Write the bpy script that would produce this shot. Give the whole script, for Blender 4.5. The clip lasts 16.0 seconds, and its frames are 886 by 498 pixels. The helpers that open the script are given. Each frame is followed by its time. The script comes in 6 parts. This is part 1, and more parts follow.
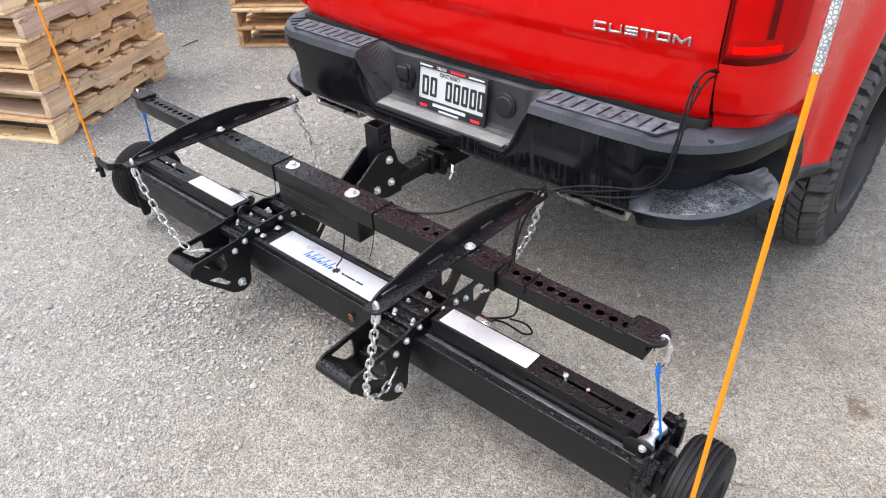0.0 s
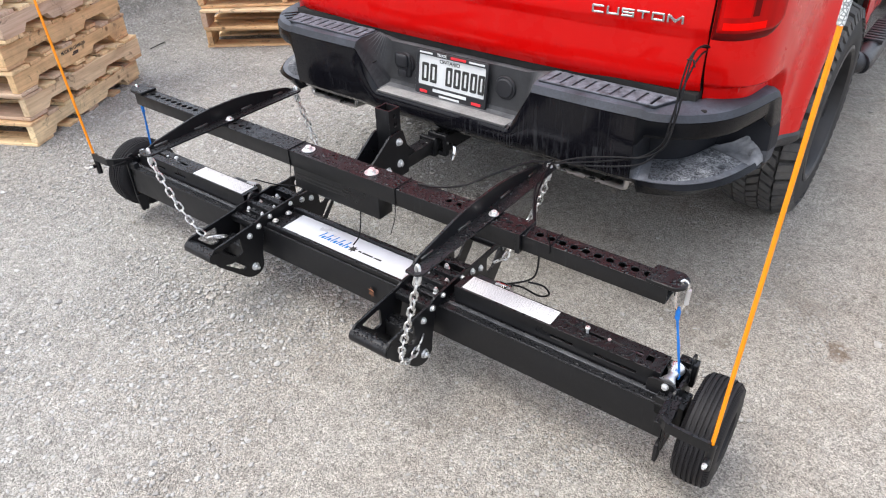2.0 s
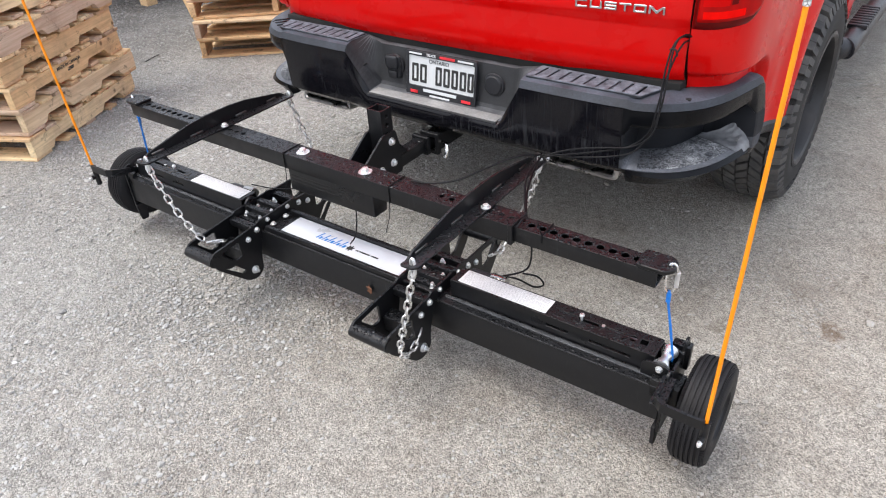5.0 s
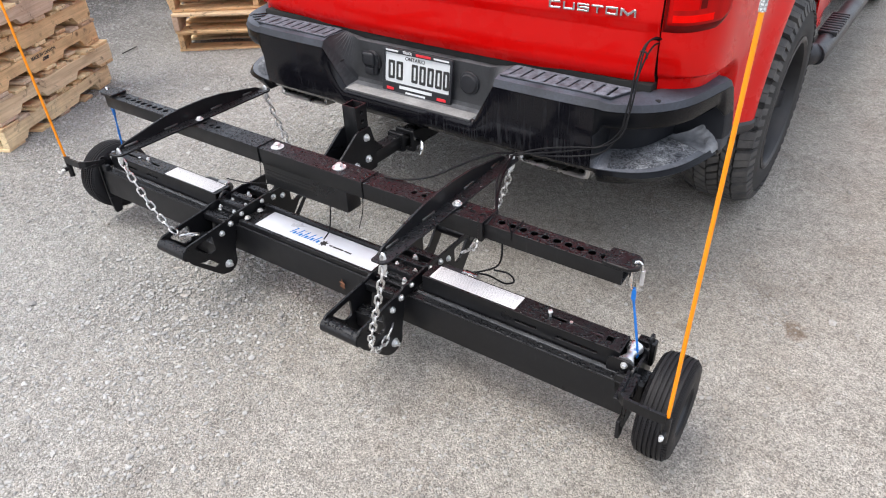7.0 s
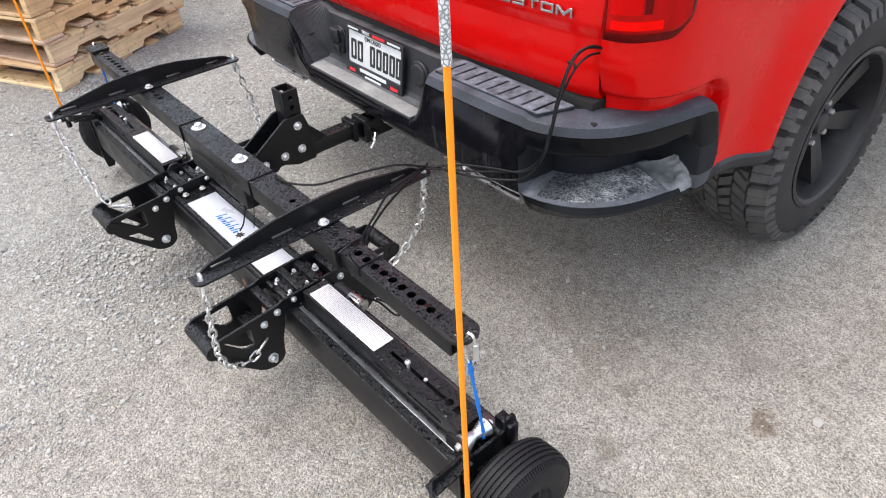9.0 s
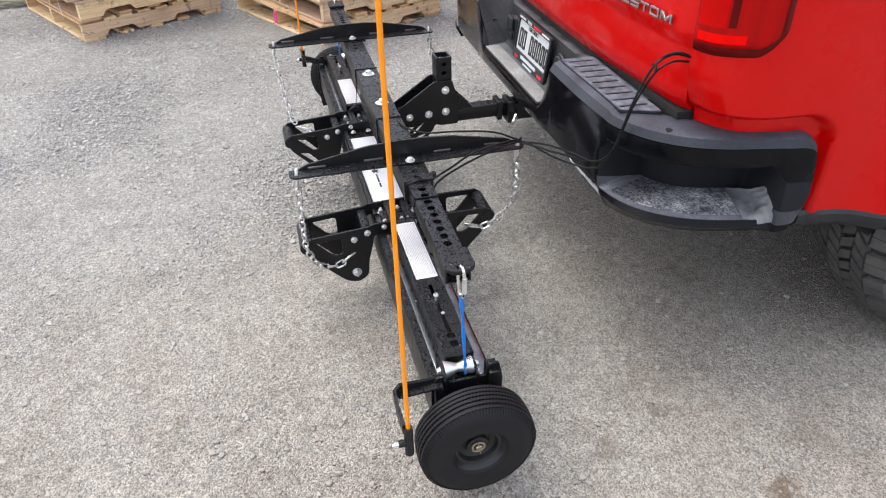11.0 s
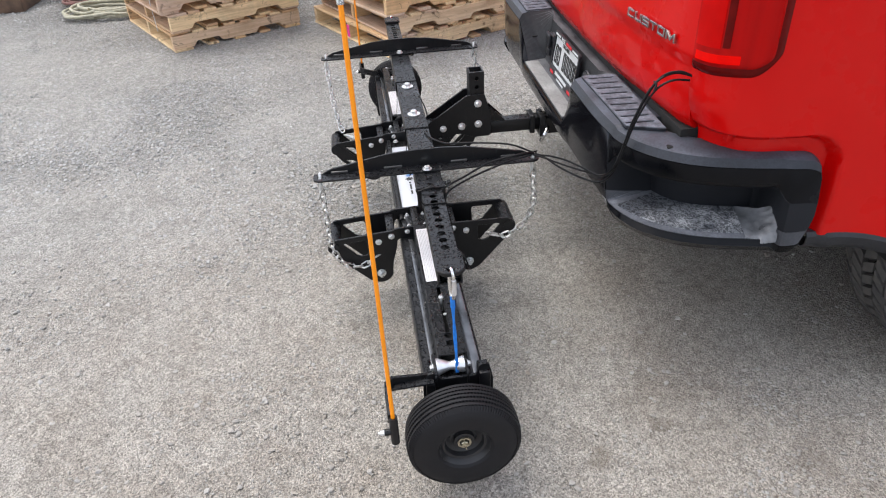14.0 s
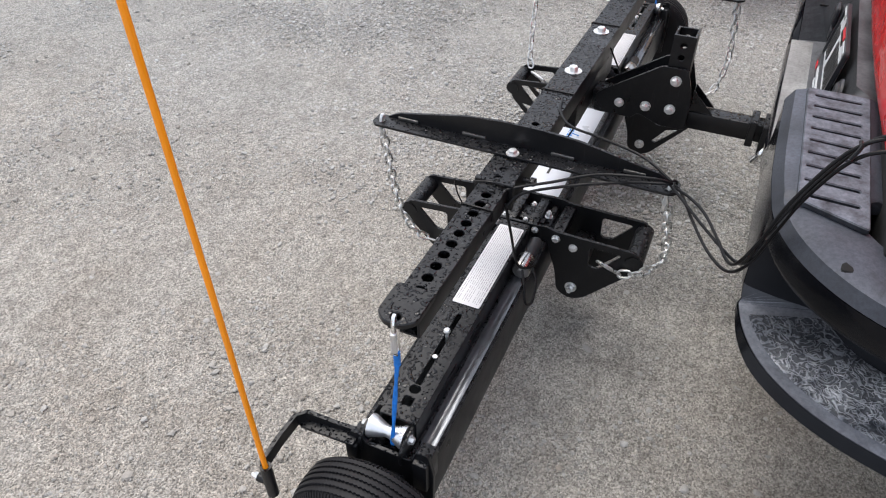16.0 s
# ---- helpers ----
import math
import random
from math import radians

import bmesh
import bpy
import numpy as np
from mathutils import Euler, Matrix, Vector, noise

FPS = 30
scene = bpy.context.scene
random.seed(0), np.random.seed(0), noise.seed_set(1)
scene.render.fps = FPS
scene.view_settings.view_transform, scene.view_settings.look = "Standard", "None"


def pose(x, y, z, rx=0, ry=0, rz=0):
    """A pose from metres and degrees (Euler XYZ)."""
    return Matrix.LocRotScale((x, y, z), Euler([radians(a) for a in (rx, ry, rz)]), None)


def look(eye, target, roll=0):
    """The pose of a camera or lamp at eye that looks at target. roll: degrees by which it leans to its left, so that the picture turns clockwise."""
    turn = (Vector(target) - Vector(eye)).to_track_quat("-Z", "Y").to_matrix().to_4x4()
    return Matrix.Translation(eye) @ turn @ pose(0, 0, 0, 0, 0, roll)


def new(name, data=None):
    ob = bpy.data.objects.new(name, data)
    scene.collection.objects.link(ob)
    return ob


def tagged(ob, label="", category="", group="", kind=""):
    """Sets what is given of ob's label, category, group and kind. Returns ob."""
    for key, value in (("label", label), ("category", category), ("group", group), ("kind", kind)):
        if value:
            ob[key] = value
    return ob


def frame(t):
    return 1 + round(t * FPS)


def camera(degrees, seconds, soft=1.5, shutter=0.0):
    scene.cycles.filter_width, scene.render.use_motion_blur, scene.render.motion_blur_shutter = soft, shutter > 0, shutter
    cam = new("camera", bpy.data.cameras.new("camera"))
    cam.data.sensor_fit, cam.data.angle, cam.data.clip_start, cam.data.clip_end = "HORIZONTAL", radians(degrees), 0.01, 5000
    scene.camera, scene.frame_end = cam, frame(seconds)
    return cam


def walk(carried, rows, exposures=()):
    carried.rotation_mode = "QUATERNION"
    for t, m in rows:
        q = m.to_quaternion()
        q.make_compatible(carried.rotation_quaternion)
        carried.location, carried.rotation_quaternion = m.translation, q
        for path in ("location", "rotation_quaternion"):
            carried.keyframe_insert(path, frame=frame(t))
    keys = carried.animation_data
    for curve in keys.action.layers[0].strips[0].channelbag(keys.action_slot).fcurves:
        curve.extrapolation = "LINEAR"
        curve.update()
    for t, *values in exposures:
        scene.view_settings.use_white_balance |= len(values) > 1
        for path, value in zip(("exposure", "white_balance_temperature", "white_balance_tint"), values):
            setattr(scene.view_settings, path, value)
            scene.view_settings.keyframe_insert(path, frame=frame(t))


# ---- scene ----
cam = camera(65.6, 16.0, soft=1.1)
PATH = [
    (0, (1.504, -1.072, 1.597), (0.381, 0.123, 0.453), -2.0),
    (0.5, (1.49, -1.099, 1.586), (0.363, 0.074, 0.422), -2.3),
    (1, (1.453, -1.183, 1.594), (0.405, 0.053, 0.421), -0.2),
    (1.5, (1.433, -1.29, 1.593), (0.401, -0.015, 0.449), -1.5),
    (2, (1.445, -1.322, 1.594), (0.432, -0.027, 0.456), -1.5),
    (2.5, (1.461, -1.329, 1.594), (0.452, -0.026, 0.46), -2.3),
    (3, (1.459, -1.344, 1.6), (0.449, -0.029, 0.48), -2.5),
    (3.5, (1.461, -1.349, 1.598), (0.444, -0.034, 0.486), -3.1),
    (4, (1.473, -1.345, 1.598), (0.461, -0.033, 0.478), -3.9),
    (4.2, (1.482, -1.34, 1.595), (0.462, -0.041, 0.467), -3.7),
    (6.5, (1.494, -1.37, 1.591), (0.489, -0.064, 0.458), -3.1),
    (7, (1.523, -1.348, 1.597), (0.548, -0.02, 0.462), -1.9),
    (7.5, (1.654, -1.184, 1.601), (0.625, 0.127, 0.495), -2.4),
    (7.7, (1.747, -1.112, 1.62), (0.612, 0.129, 0.537), -1.5),
    (8, (1.824, -1.023, 1.615), (0.648, 0.145, 0.496), -1.5),
    (8.5, (1.836, -0.828, 1.59), (0.637, 0.253, 0.409), -3.0),
    (9, (1.839, -0.606, 1.578), (0.596, 0.362, 0.346), -3.5),
    (9.2, (1.85, -0.527, 1.556), (0.555, 0.382, 0.333), -3.3),
    (9.5, (1.94, -0.456, 1.57), (0.492, 0.244, 0.382), -0.6),
    (9.7, (1.977, -0.398, 1.53), (0.444, 0.202, 0.395), 0.4),
    (10, (2.02, -0.361, 1.516), (0.454, 0.129, 0.372), -2.1),
    (10.2, (2.086, -0.368, 1.515), (0.517, 0.102, 0.366), -2.1),
    (12.3, (2.383, -0.139, 1.551), (0.744, 0.061, 0.424), -2.7),
    (12.5, (2.388, -0.129, 1.554), (0.739, 0.055, 0.437), -3.3),
    (13, (2.397, -0.126, 1.552), (0.739, 0.031, 0.446), -3.5),
    (13.5, (2.402, -0.139, 1.555), (0.748, 0.009, 0.441), -3.4),
    (14, (2.413, -0.115, 1.552), (0.759, 0.03, 0.437), -3.1),
    (14.5, (2.348, -0.097, 1.546), (0.738, 0.07, 0.371), -0.9),
    (15, (2.245, 0.136, 1.481), (0.622, 0.109, 0.313), 0.4),
    (15.2, (2.2, 0.22, 1.476), (0.58, 0.095, 0.309), 2.8),
    (15.5, (2.086, 0.338, 1.458), (0.541, -0.073, 0.256), -1.0),
    (15.7, (1.971, 0.33, 1.405), (0.444, -0.161, 0.211), -0.2),
    (16, (1.755, 0.412, 1.389), (0.378, -0.25, 0.098), -0.4),
]
walk(cam, [(t, look(eye, target, roll)) for t, eye, target, roll in PATH], [(0.0, 0.26), (1.5, 0.28), (3.0, 0.15), (3.5, 0.13), (8.0, 0.17), (9.0, 0.22), (10.0, 0.18), (13.0, -0.01), (15.0, -0.02), (15.5, -0.01), (16.0, -0.15)])

# ---------------------------------------------------------------- world and light
world = bpy.data.worlds.new("overcast_sky")
scene.world = world
world.use_nodes = True
wn = world.node_tree.nodes
wl = world.node_tree.links
wn.clear()
sky = wn.new("ShaderNodeTexSky")
sky.sky_type = 'NISHITA'
sky.sun_disc = False
sky.sun_elevation = radians(58)
sky.sun_rotation = radians(200)
sky.air_density = 1.2
sky.dust_density = 6.0
sky.ozone_density = 0.6
grey = wn.new("ShaderNodeMix")
grey.data_type = 'RGBA'
grey.inputs[0].default_value = 0.62
grey.inputs[7].default_value = (7.5, 8.0, 9.1, 1)
wbg = wn.new("ShaderNodeBackground")
wbg.inputs[1].default_value = 0.215
wout = wn.new("ShaderNodeOutputWorld")
wl.new(sky.outputs[0], grey.inputs[6])
wl.new(grey.outputs[2], wbg.inputs[0])
wl.new(wbg.outputs[0], wout.inputs[0])

sun = new("sun", bpy.data.lights.new("sun", 'SUN'))
sun.data.energy = 2.0
sun.data.angle = radians(28)
sun.data.color = (1.0, 0.975, 0.94)
sun.matrix_basis = look((-1.6, -1.3, 6.0), (0, 0, 0))

# ---------------------------------------------------------------- node materials


class Nodes:
    """A small builder for one node material."""

    def __init__(self, name):
        self.mat = bpy.data.materials.new(name)
        self.mat.use_nodes = True
        self.t = self.mat.node_tree
        self.t.nodes.clear()
        self.out = self.t.nodes.new("ShaderNodeOutputMaterial")
        self.b = self.t.nodes.new("ShaderNodeBsdfPrincipled")
        self.t.links.new(self.b.outputs[0], self.out.inputs[0])
        self.co = self.t.nodes.new("ShaderNodeTexCoord").outputs["Object"]

    def node(self, kind, **values):
        n = self.t.nodes.new(kind)
        for k, v in values.items():
            if k == "op":
                n.operation = v
            elif k == "feature":
                n.feature = v
            elif k == "clamp":
                n.use_clamp = v
        return n

    def link(self, a, b):
        self.t.links.new(a, b)

    def put(self, socket, v):
        if isinstance(v, (int, float)):
            socket.default_value = (v, v, v, 1) if socket.type == 'RGBA' else v
        elif isinstance(v, (tuple, list)):
            socket.default_value = (*v, 1) if len(v) == 3 and len(socket.default_value) == 4 else v
        else:
            self.link(v, socket)

    def noise(self, scale, detail=4, rough=0.55, co=None, distort=0.0):
        n = self.node("ShaderNodeTexNoise")
        n.inputs["Scale"].default_value = scale
        n.inputs["Detail"].default_value = detail
        n.inputs["Roughness"].default_value = rough
        n.inputs["Distortion"].default_value = distort
        self.link(co or self.co, n.inputs["Vector"])
        return n.outputs["Fac"]

    def voronoi(self, scale, feature='F1', co=None, out="Distance"):
        n = self.node("ShaderNodeTexVoronoi", feature=feature)
        n.inputs["Scale"].default_value = scale
        self.link(co or self.co, n.inputs["Vector"])
        return n.outputs[out]

    def ramp(self, fac, a, b, lo=0.0, hi=1.0):
        n = self.node("ShaderNodeMapRange")
        n.inputs[1].default_value, n.inputs[2].default_value = a, b
        n.inputs[3].default_value, n.inputs[4].default_value = lo, hi
        self.link(fac, n.inputs[0])
        return n.outputs[0]

    def math(self, op, a, b):
        n = self.node("ShaderNodeMath", op=op)
        self.put(n.inputs[0], a)
        self.put(n.inputs[1], b)
        return n.outputs[0]

    def mix(self, fac, a, b, mode='MIX'):
        n = self.node("ShaderNodeMix")
        n.data_type = 'RGBA'
        n.blend_type = mode
        self.put(n.inputs[0], fac)
        self.put(n.inputs[6], a)
        self.put(n.inputs[7], b)
        return n.outputs[2]

    def bump(self, height, strength=0.3, dist=0.001, under=None):
        n = self.node("ShaderNodeBump")
        n.inputs["Strength"].default_value = strength
        n.inputs["Distance"].default_value = dist
        self.link(height, n.inputs["Height"])
        if under is not None:
            self.link(under, n.inputs["Normal"])
        return n.outputs[0]

    def stretch(self, x, y, z):
        n = self.node("ShaderNodeVectorMath", op='MULTIPLY')
        self.link(self.co, n.inputs[0])
        n.inputs[1].default_value = (x, y, z)
        return n.outputs[0]

    def random(self):
        return self.node("ShaderNodeObjectInfo").outputs["Random"]

    def island(self):
        return self.node("ShaderNodeNewGeometry").outputs["Random Per Island"]

    def up(self, lo=0.6, hi=0.95):
        """How far a face looks upwards, where water and dust come to lie."""
        n = self.node("ShaderNodeNewGeometry")
        s = self.node("ShaderNodeSeparateXYZ")
        self.link(n.outputs["True Normal"], s.inputs[0])
        return self.ramp(s.outputs[2], lo, hi)

    def shift(self):
        """Coordinates moved by a random step for each object, so that alike pieces differ."""
        m = self.node("ShaderNodeVectorMath", op='ADD')
        k = self.node("ShaderNodeVectorMath", op='SCALE')
        k.inputs[0].default_value = (37.0, 53.0, 71.0)
        self.link(self.random(), k.inputs[3])
        self.link(self.co, m.inputs[0])
        self.link(k.outputs[0], m.inputs[1])
        self.co = m.outputs[0]

    def done(self, color, rough, metal=0.0, normal=None, coat=0.0, spec=0.5, coat_rough=0.03):
        self.put(self.b.inputs["Base Color"], color)
        self.put(self.b.inputs["Roughness"], rough)
        self.put(self.b.inputs["Metallic"], metal)
        self.put(self.b.inputs["Coat Weight"], coat)
        self.b.inputs["Coat Roughness"].default_value = coat_rough
        self.b.inputs["Specular IOR Level"].default_value = spec
        if normal is not None:
            self.link(normal, self.b.inputs["Normal"])
        return self.mat


def plain(name, color, rough=0.5, metal=0.0, var=0.25, scale=30, bump=0.15, bscale=400, dist=0.0006, rvar=0.12, coat=0.0, spec=0.5):
    """Paint, plastic or metal with patchy tone, fine relief and uneven gloss."""
    n = Nodes(name)
    big = n.noise(scale, 5)
    fine = n.noise(bscale, 3)
    dark = tuple(c * (1 - var) for c in color)
    light = tuple(min(1, c * (1 + var)) for c in color)
    r = n.ramp(big, 0.3, 0.7, max(0.02, rough - rvar), min(1, rough + rvar))
    return n.done(n.mix(n.ramp(big, 0.3, 0.7), dark, light), r, metal, n.bump(fine, bump, dist), coat, spec)


def wet_black(name, base=(0.0055, 0.0058, 0.007), rough=0.33, drops=1.0, dust=0.03):
    """Black powder coat with rain drops standing on the upward faces."""
    n = Nodes(name)
    fine = n.noise(900, 2)
    patch = n.noise(14, 4)
    cells = n.voronoi(150, 'SMOOTH_F1')
    big_cells = n.voronoi(70, 'SMOOTH_F1')
    small = n.ramp(cells, 0.20, 0.34, 1, 0)
    large = n.math('MULTIPLY', n.ramp(big_cells, 0.20, 0.34, 1, 0), n.ramp(n.noise(9, 2), 0.42, 0.55))
    top = n.up(0.5, 0.9)
    water = n.math('MULTIPLY', n.math('MAXIMUM', small, large), n.math('MULTIPLY', top, n.ramp(patch, 0.3, 0.5)))
    nrm = n.bump(water, 1.0 * drops, 0.005, n.bump(fine, 0.12, 0.0003))
    dirt = n.math('MULTIPLY', n.ramp(n.noise(60, 6, 0.7), 0.5, 0.8), dust)
    dried = n.math('MULTIPLY', n.math('MULTIPLY', n.ramp(n.noise(210, 3, 0.7), 0.56, 0.7), top), n.ramp(n.noise(20, 3), 0.4, 0.65, 0.0, 0.35))
    col = n.mix(dirt, base, (0.22, 0.20, 0.18))
    col = n.mix(dried, col, (0.165, 0.17, 0.185))
    drip = n.math('MULTIPLY', n.ramp(n.noise(110, 4, 0.7, n.stretch(1.0, 1.0, 0.07)), 0.58, 0.78), n.ramp(n.noise(7, 4), 0.45, 0.7, 0.0, 0.16))
    col = n.mix(n.math('MULTIPLY', drip, n.math('SUBTRACT', 1.0, top)), col, (0.25, 0.25, 0.26))
    rr = n.mix(water, n.ramp(patch, 0.25, 0.75, rough - 0.08, rough + 0.14), 0.04)
    return n.done(col, rr, 0, nrm, spec=0.38)


def gravel_mat(name):
    """Packed crushed stone: grey on the pallet side, tan fines where vehicles stand, with grit in three sizes."""
    n = Nodes(name)
    d0 = n.voronoi(62, 'F1')
    d1 = n.voronoi(135, 'F1')
    d2 = n.voronoi(290, 'F1')

    def tone(scale):
        s = n.node("ShaderNodeSeparateColor")
        n.link(n.voronoi(scale, 'F1', out="Color"), s.inputs[0])
        return s.outputs
    t0, t1, t2 = tone(62), tone(135), tone(290)
    place = n.node("ShaderNodeSeparateXYZ")
    n.link(n.co, place.inputs[0])
    wander = n.noise(0.8, 4, 0.6)
    side = n.math('ADD', place.outputs[0], n.math('MULTIPLY', n.ramp(wander, 0.2, 0.8, -1.0, 1.0), 1.3))
    tan = n.ramp(side, -1.1, 1.1)
    fines = n.mix(tan, (0.302, 0.293, 0.272), (0.322, 0.296, 0.260))
    fines = n.mix(n.ramp(n.noise(5.5, 6, 0.68), 0.34, 0.68, 0.0, 0.55), fines, n.mix(tan, (0.412, 0.400, 0.372), (0.435, 0.408, 0.366)))
    fines = n.mix(n.ramp(n.noise(2.3, 5, 0.65), 0.5, 0.72, 0.0, 0.5), fines, n.mix(tan, (0.26, 0.25, 0.235), (0.24, 0.20, 0.16)))
    blotch = n.ramp(n.noise(24, 6, 0.75), 0.25, 0.75, 0.66, 1.34)
    fines = n.mix(1.0, fines, blotch, 'MULTIPLY')
    # grit: every cell has a tone of its own
    grit2 = n.mix(tan, n.ramp(t2[0], 0.0, 1.0, 0.42, 1.60), n.ramp(t2[0], 0.0, 1.0, 0.46, 1.54))
    grit1 = n.ramp(t1[1], 0.0, 1.0, 0.44, 1.66)
    loose = n.ramp(n.math('ADD', n.ramp(n.noise(1.7, 5, 0.7), 0.36, 0.62), n.math('MULTIPLY', tan, -0.55)), 0.05, 0.75)
    show0 = n.math('MULTIPLY', n.math('MULTIPLY', n.ramp(t0[2], 0.45, 0.55), n.ramp(d0, 0.30, 0.42, 1.0, 0.0)), n.ramp(loose, 0, 1, 0.06, 1.0))
    show1 = n.math('MULTIPLY', n.math('MULTIPLY', n.ramp(t1[2], 0.30, 0.40), n.ramp(d1, 0.34, 0.48, 1.0, 0.0)), n.ramp(loose, 0, 1, 0.5, 1.0))
    col = n.mix(1.0, fines, grit2, 'MULTIPLY')
    col = n.mix(show1, col, n.mix(1.0, fines, grit1, 'MULTIPLY'))
    stone = n.mix(t0[0], (0.30, 0.295, 0.285), (0.58, 0.58, 0.565))
    col = n.mix(show0, col, stone)
    # shade between the grains, put into the colour as dark spots
    pit_shade = n.math('MULTIPLY', n.ramp(n.noise(120, 5, 0.75), 0.32, 0.455, 0.9, 0.0), n.math('SUBTRACT', 1.0, n.math('MAXIMUM', show0, show1)))
    col = n.mix(pit_shade, col, (0.09, 0.08, 0.068))
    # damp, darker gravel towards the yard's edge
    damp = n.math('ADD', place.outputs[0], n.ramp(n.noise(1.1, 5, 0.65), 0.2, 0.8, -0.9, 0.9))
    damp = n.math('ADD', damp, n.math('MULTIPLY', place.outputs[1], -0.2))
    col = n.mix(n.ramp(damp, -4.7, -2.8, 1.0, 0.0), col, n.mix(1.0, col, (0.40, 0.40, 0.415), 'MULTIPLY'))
    # brown soil behind the truck's corner, darkened too for the truck's shade
    soil_shade = n.node("ShaderNodeVectorMath", op='DISTANCE')
    n.link(n.co, soil_shade.inputs[0])
    soil_shade.inputs[1].default_value = (0.80, 0.80, 0)
    reach = n.math('ADD', soil_shade.outputs["Value"], n.ramp(n.noise(2.6, 6, 0.7), 0.2, 0.8, -0.45, 0.45))
    col = n.mix(n.ramp(reach, 0.20, 0.75, 0.16, 0.0), col, n.mix(1.0, (0.195, 0.160, 0.127), blotch, 'MULTIPLY'))
    # oil and rust spots
    for at, size, tint, amount in (((1.45, 0.78, 0), 0.06, (0.14, 0.09, 0.055), 0.7), ((1.13, 0.60, 0), 0.045, (0.11, 0.09, 0.07), 0.5), ((1.22, 0.40, 0), 0.05, (0.15, 0.12, 0.085), 0.4), ((1.30, 0.95, 0), 0.09, (0.16, 0.135, 0.11), 0.35)):
        dist = n.node("ShaderNodeVectorMath", op='DISTANCE')
        n.link(n.co, dist.inputs[0])
        dist.inputs[1].default_value = at
        f = n.math('ADD', dist.outputs["Value"], n.ramp(n.noise(16, 5, 0.7), 0.2, 0.8, -size * 0.9, size * 0.9))
        col = n.mix(n.ramp(f, size * 0.3, size, amount, 0.0), col, tint)
    h = n.math('ADD', n.math('MULTIPLY', n.ramp(d1, 0.0, 0.5, 1, 0), show1), n.math('MULTIPLY', n.ramp(d0, 0.0, 0.5, 2.2, 0), show0))
    h = n.math('ADD', h, n.math('MULTIPLY', n.ramp(d2, 0, 0.6, 1, 0), 0.5))
    return n.done(col, 0.9, 0, n.bump(h, 1.0, 0.006), spec=0.25)


def stone_mat(name):
    n = Nodes(name)
    i = n.island()
    c = n.mix(i, (0.28, 0.276, 0.268), (0.60, 0.60, 0.585))
    j = n.math('FRACT', n.math('MULTIPLY', i, 17.3), 0)
    place = n.node("ShaderNodeSeparateXYZ")
    n.link(n.co, place.inputs[0])
    c = n.mix(n.ramp(place.outputs[0], -0.4, 1.0, 0.0, 0.62), c, (0.37, 0.34, 0.30))
    c = n.mix(n.ramp(j, 0.6, 1.0, 0, 0.5), c, (0.37, 0.31, 0.24))
    g = n.noise(420, 4, 0.7)
    c = n.mix(n.ramp(g, 0.3, 0.7, 0.35, 0), c, (0.12, 0.11, 0.1))
    damp = n.math('ADD', place.outputs[0], n.math('MULTIPLY', place.outputs[1], -0.4))
    c = n.mix(n.ramp(damp, -5.2, -3.4, 0.9, 0.0), c, n.mix(1.0, c, (0.5, 0.5, 0.51), 'MULTIPLY'))
    return n.done(c, 0.85, 0, n.bump(g, 0.4, 0.001), spec=0.3)


def wood_mat(name, axis=0, age=(1.0, 1.0, 1.0)):
    """Raw pallet boards: pale to brown pine and oak with grain along the board, knots, cracks and dirt."""
    n = Nodes(name)
    n.shift()
    grain_x = n.noise(90, 4, 0.65, n.stretch(*((0.045, 1.0, 1.0) if axis == 0 else (1.0, 0.045, 1.0))), 0.5)
    rings = n.noise(16, 3, 0.5, n.stretch(*((0.12, 1.6, 1.6) if axis == 0 else (1.6, 0.12, 1.6))), 1.4)
    stain = n.noise(3.2, 6, 0.7)
    knots = n.voronoi(6.5)
    r = n.random()
    tone = n.mix(r, (0.80, 0.53, 0.28), (0.93, 0.74, 0.46))
    rn = n.math('FRACT', n.math('MULTIPLY', r, 13.7), 0)
    tone = n.mix(n.ramp(rn, 0.45, 0.85, 0, 0.9), tone, (0.64, 0.41, 0.235))
    tone = n.mix(n.ramp(n.math('FRACT', n.math('MULTIPLY', r, 41.3), 0), 0.72, 0.9, 0, 0.8), tone, (0.60, 0.46, 0.37))
    c = n.mix(n.ramp(rings, 0.42, 0.66, 0.0, 0.30), tone, (0.36, 0.20, 0.09))
    c = n.mix(n.ramp(grain_x, 0.45, 0.75, 0.0, 0.36), c, (0.22, 0.13, 0.065))
    c = n.mix(n.ramp(stain, 0.5, 0.7, 0, 0.4), c, (0.22, 0.16, 0.11))
    c = n.mix(1.0, c, age, 'MULTIPLY')
    smear = n.noise(9, 5, 0.75, None, 1.2)
    c = n.mix(n.ramp(smear, 0.58, 0.67, 0, 0.75), c, (0.10, 0.065, 0.045))
    c = n.mix(n.ramp(knots, 0.05, 0.12, 0.8, 0), c, (0.11, 0.055, 0.025))
    return n.done(c, 0.75, 0, n.bump(grain_x, 0.5, 0.002), spec=0.25)


def red_paint(name):
    n = Nodes(name)
    dust = n.ramp(n.noise(6, 6, 0.7), 0.42, 0.8, 0, 0.02)
    col = n.mix(dust, (0.56, 0.0015, 0.0015), (0.45, 0.15, 0.11))
    r = n.ramp(n.noise(9, 4), 0.3, 0.7, 0.22, 0.36)
    return n.done(col, r, 0.0, n.bump(n.noise(2.2, 2), 0.02, 0.01), coat=0.35, coat_rough=0.04, spec=0.08)


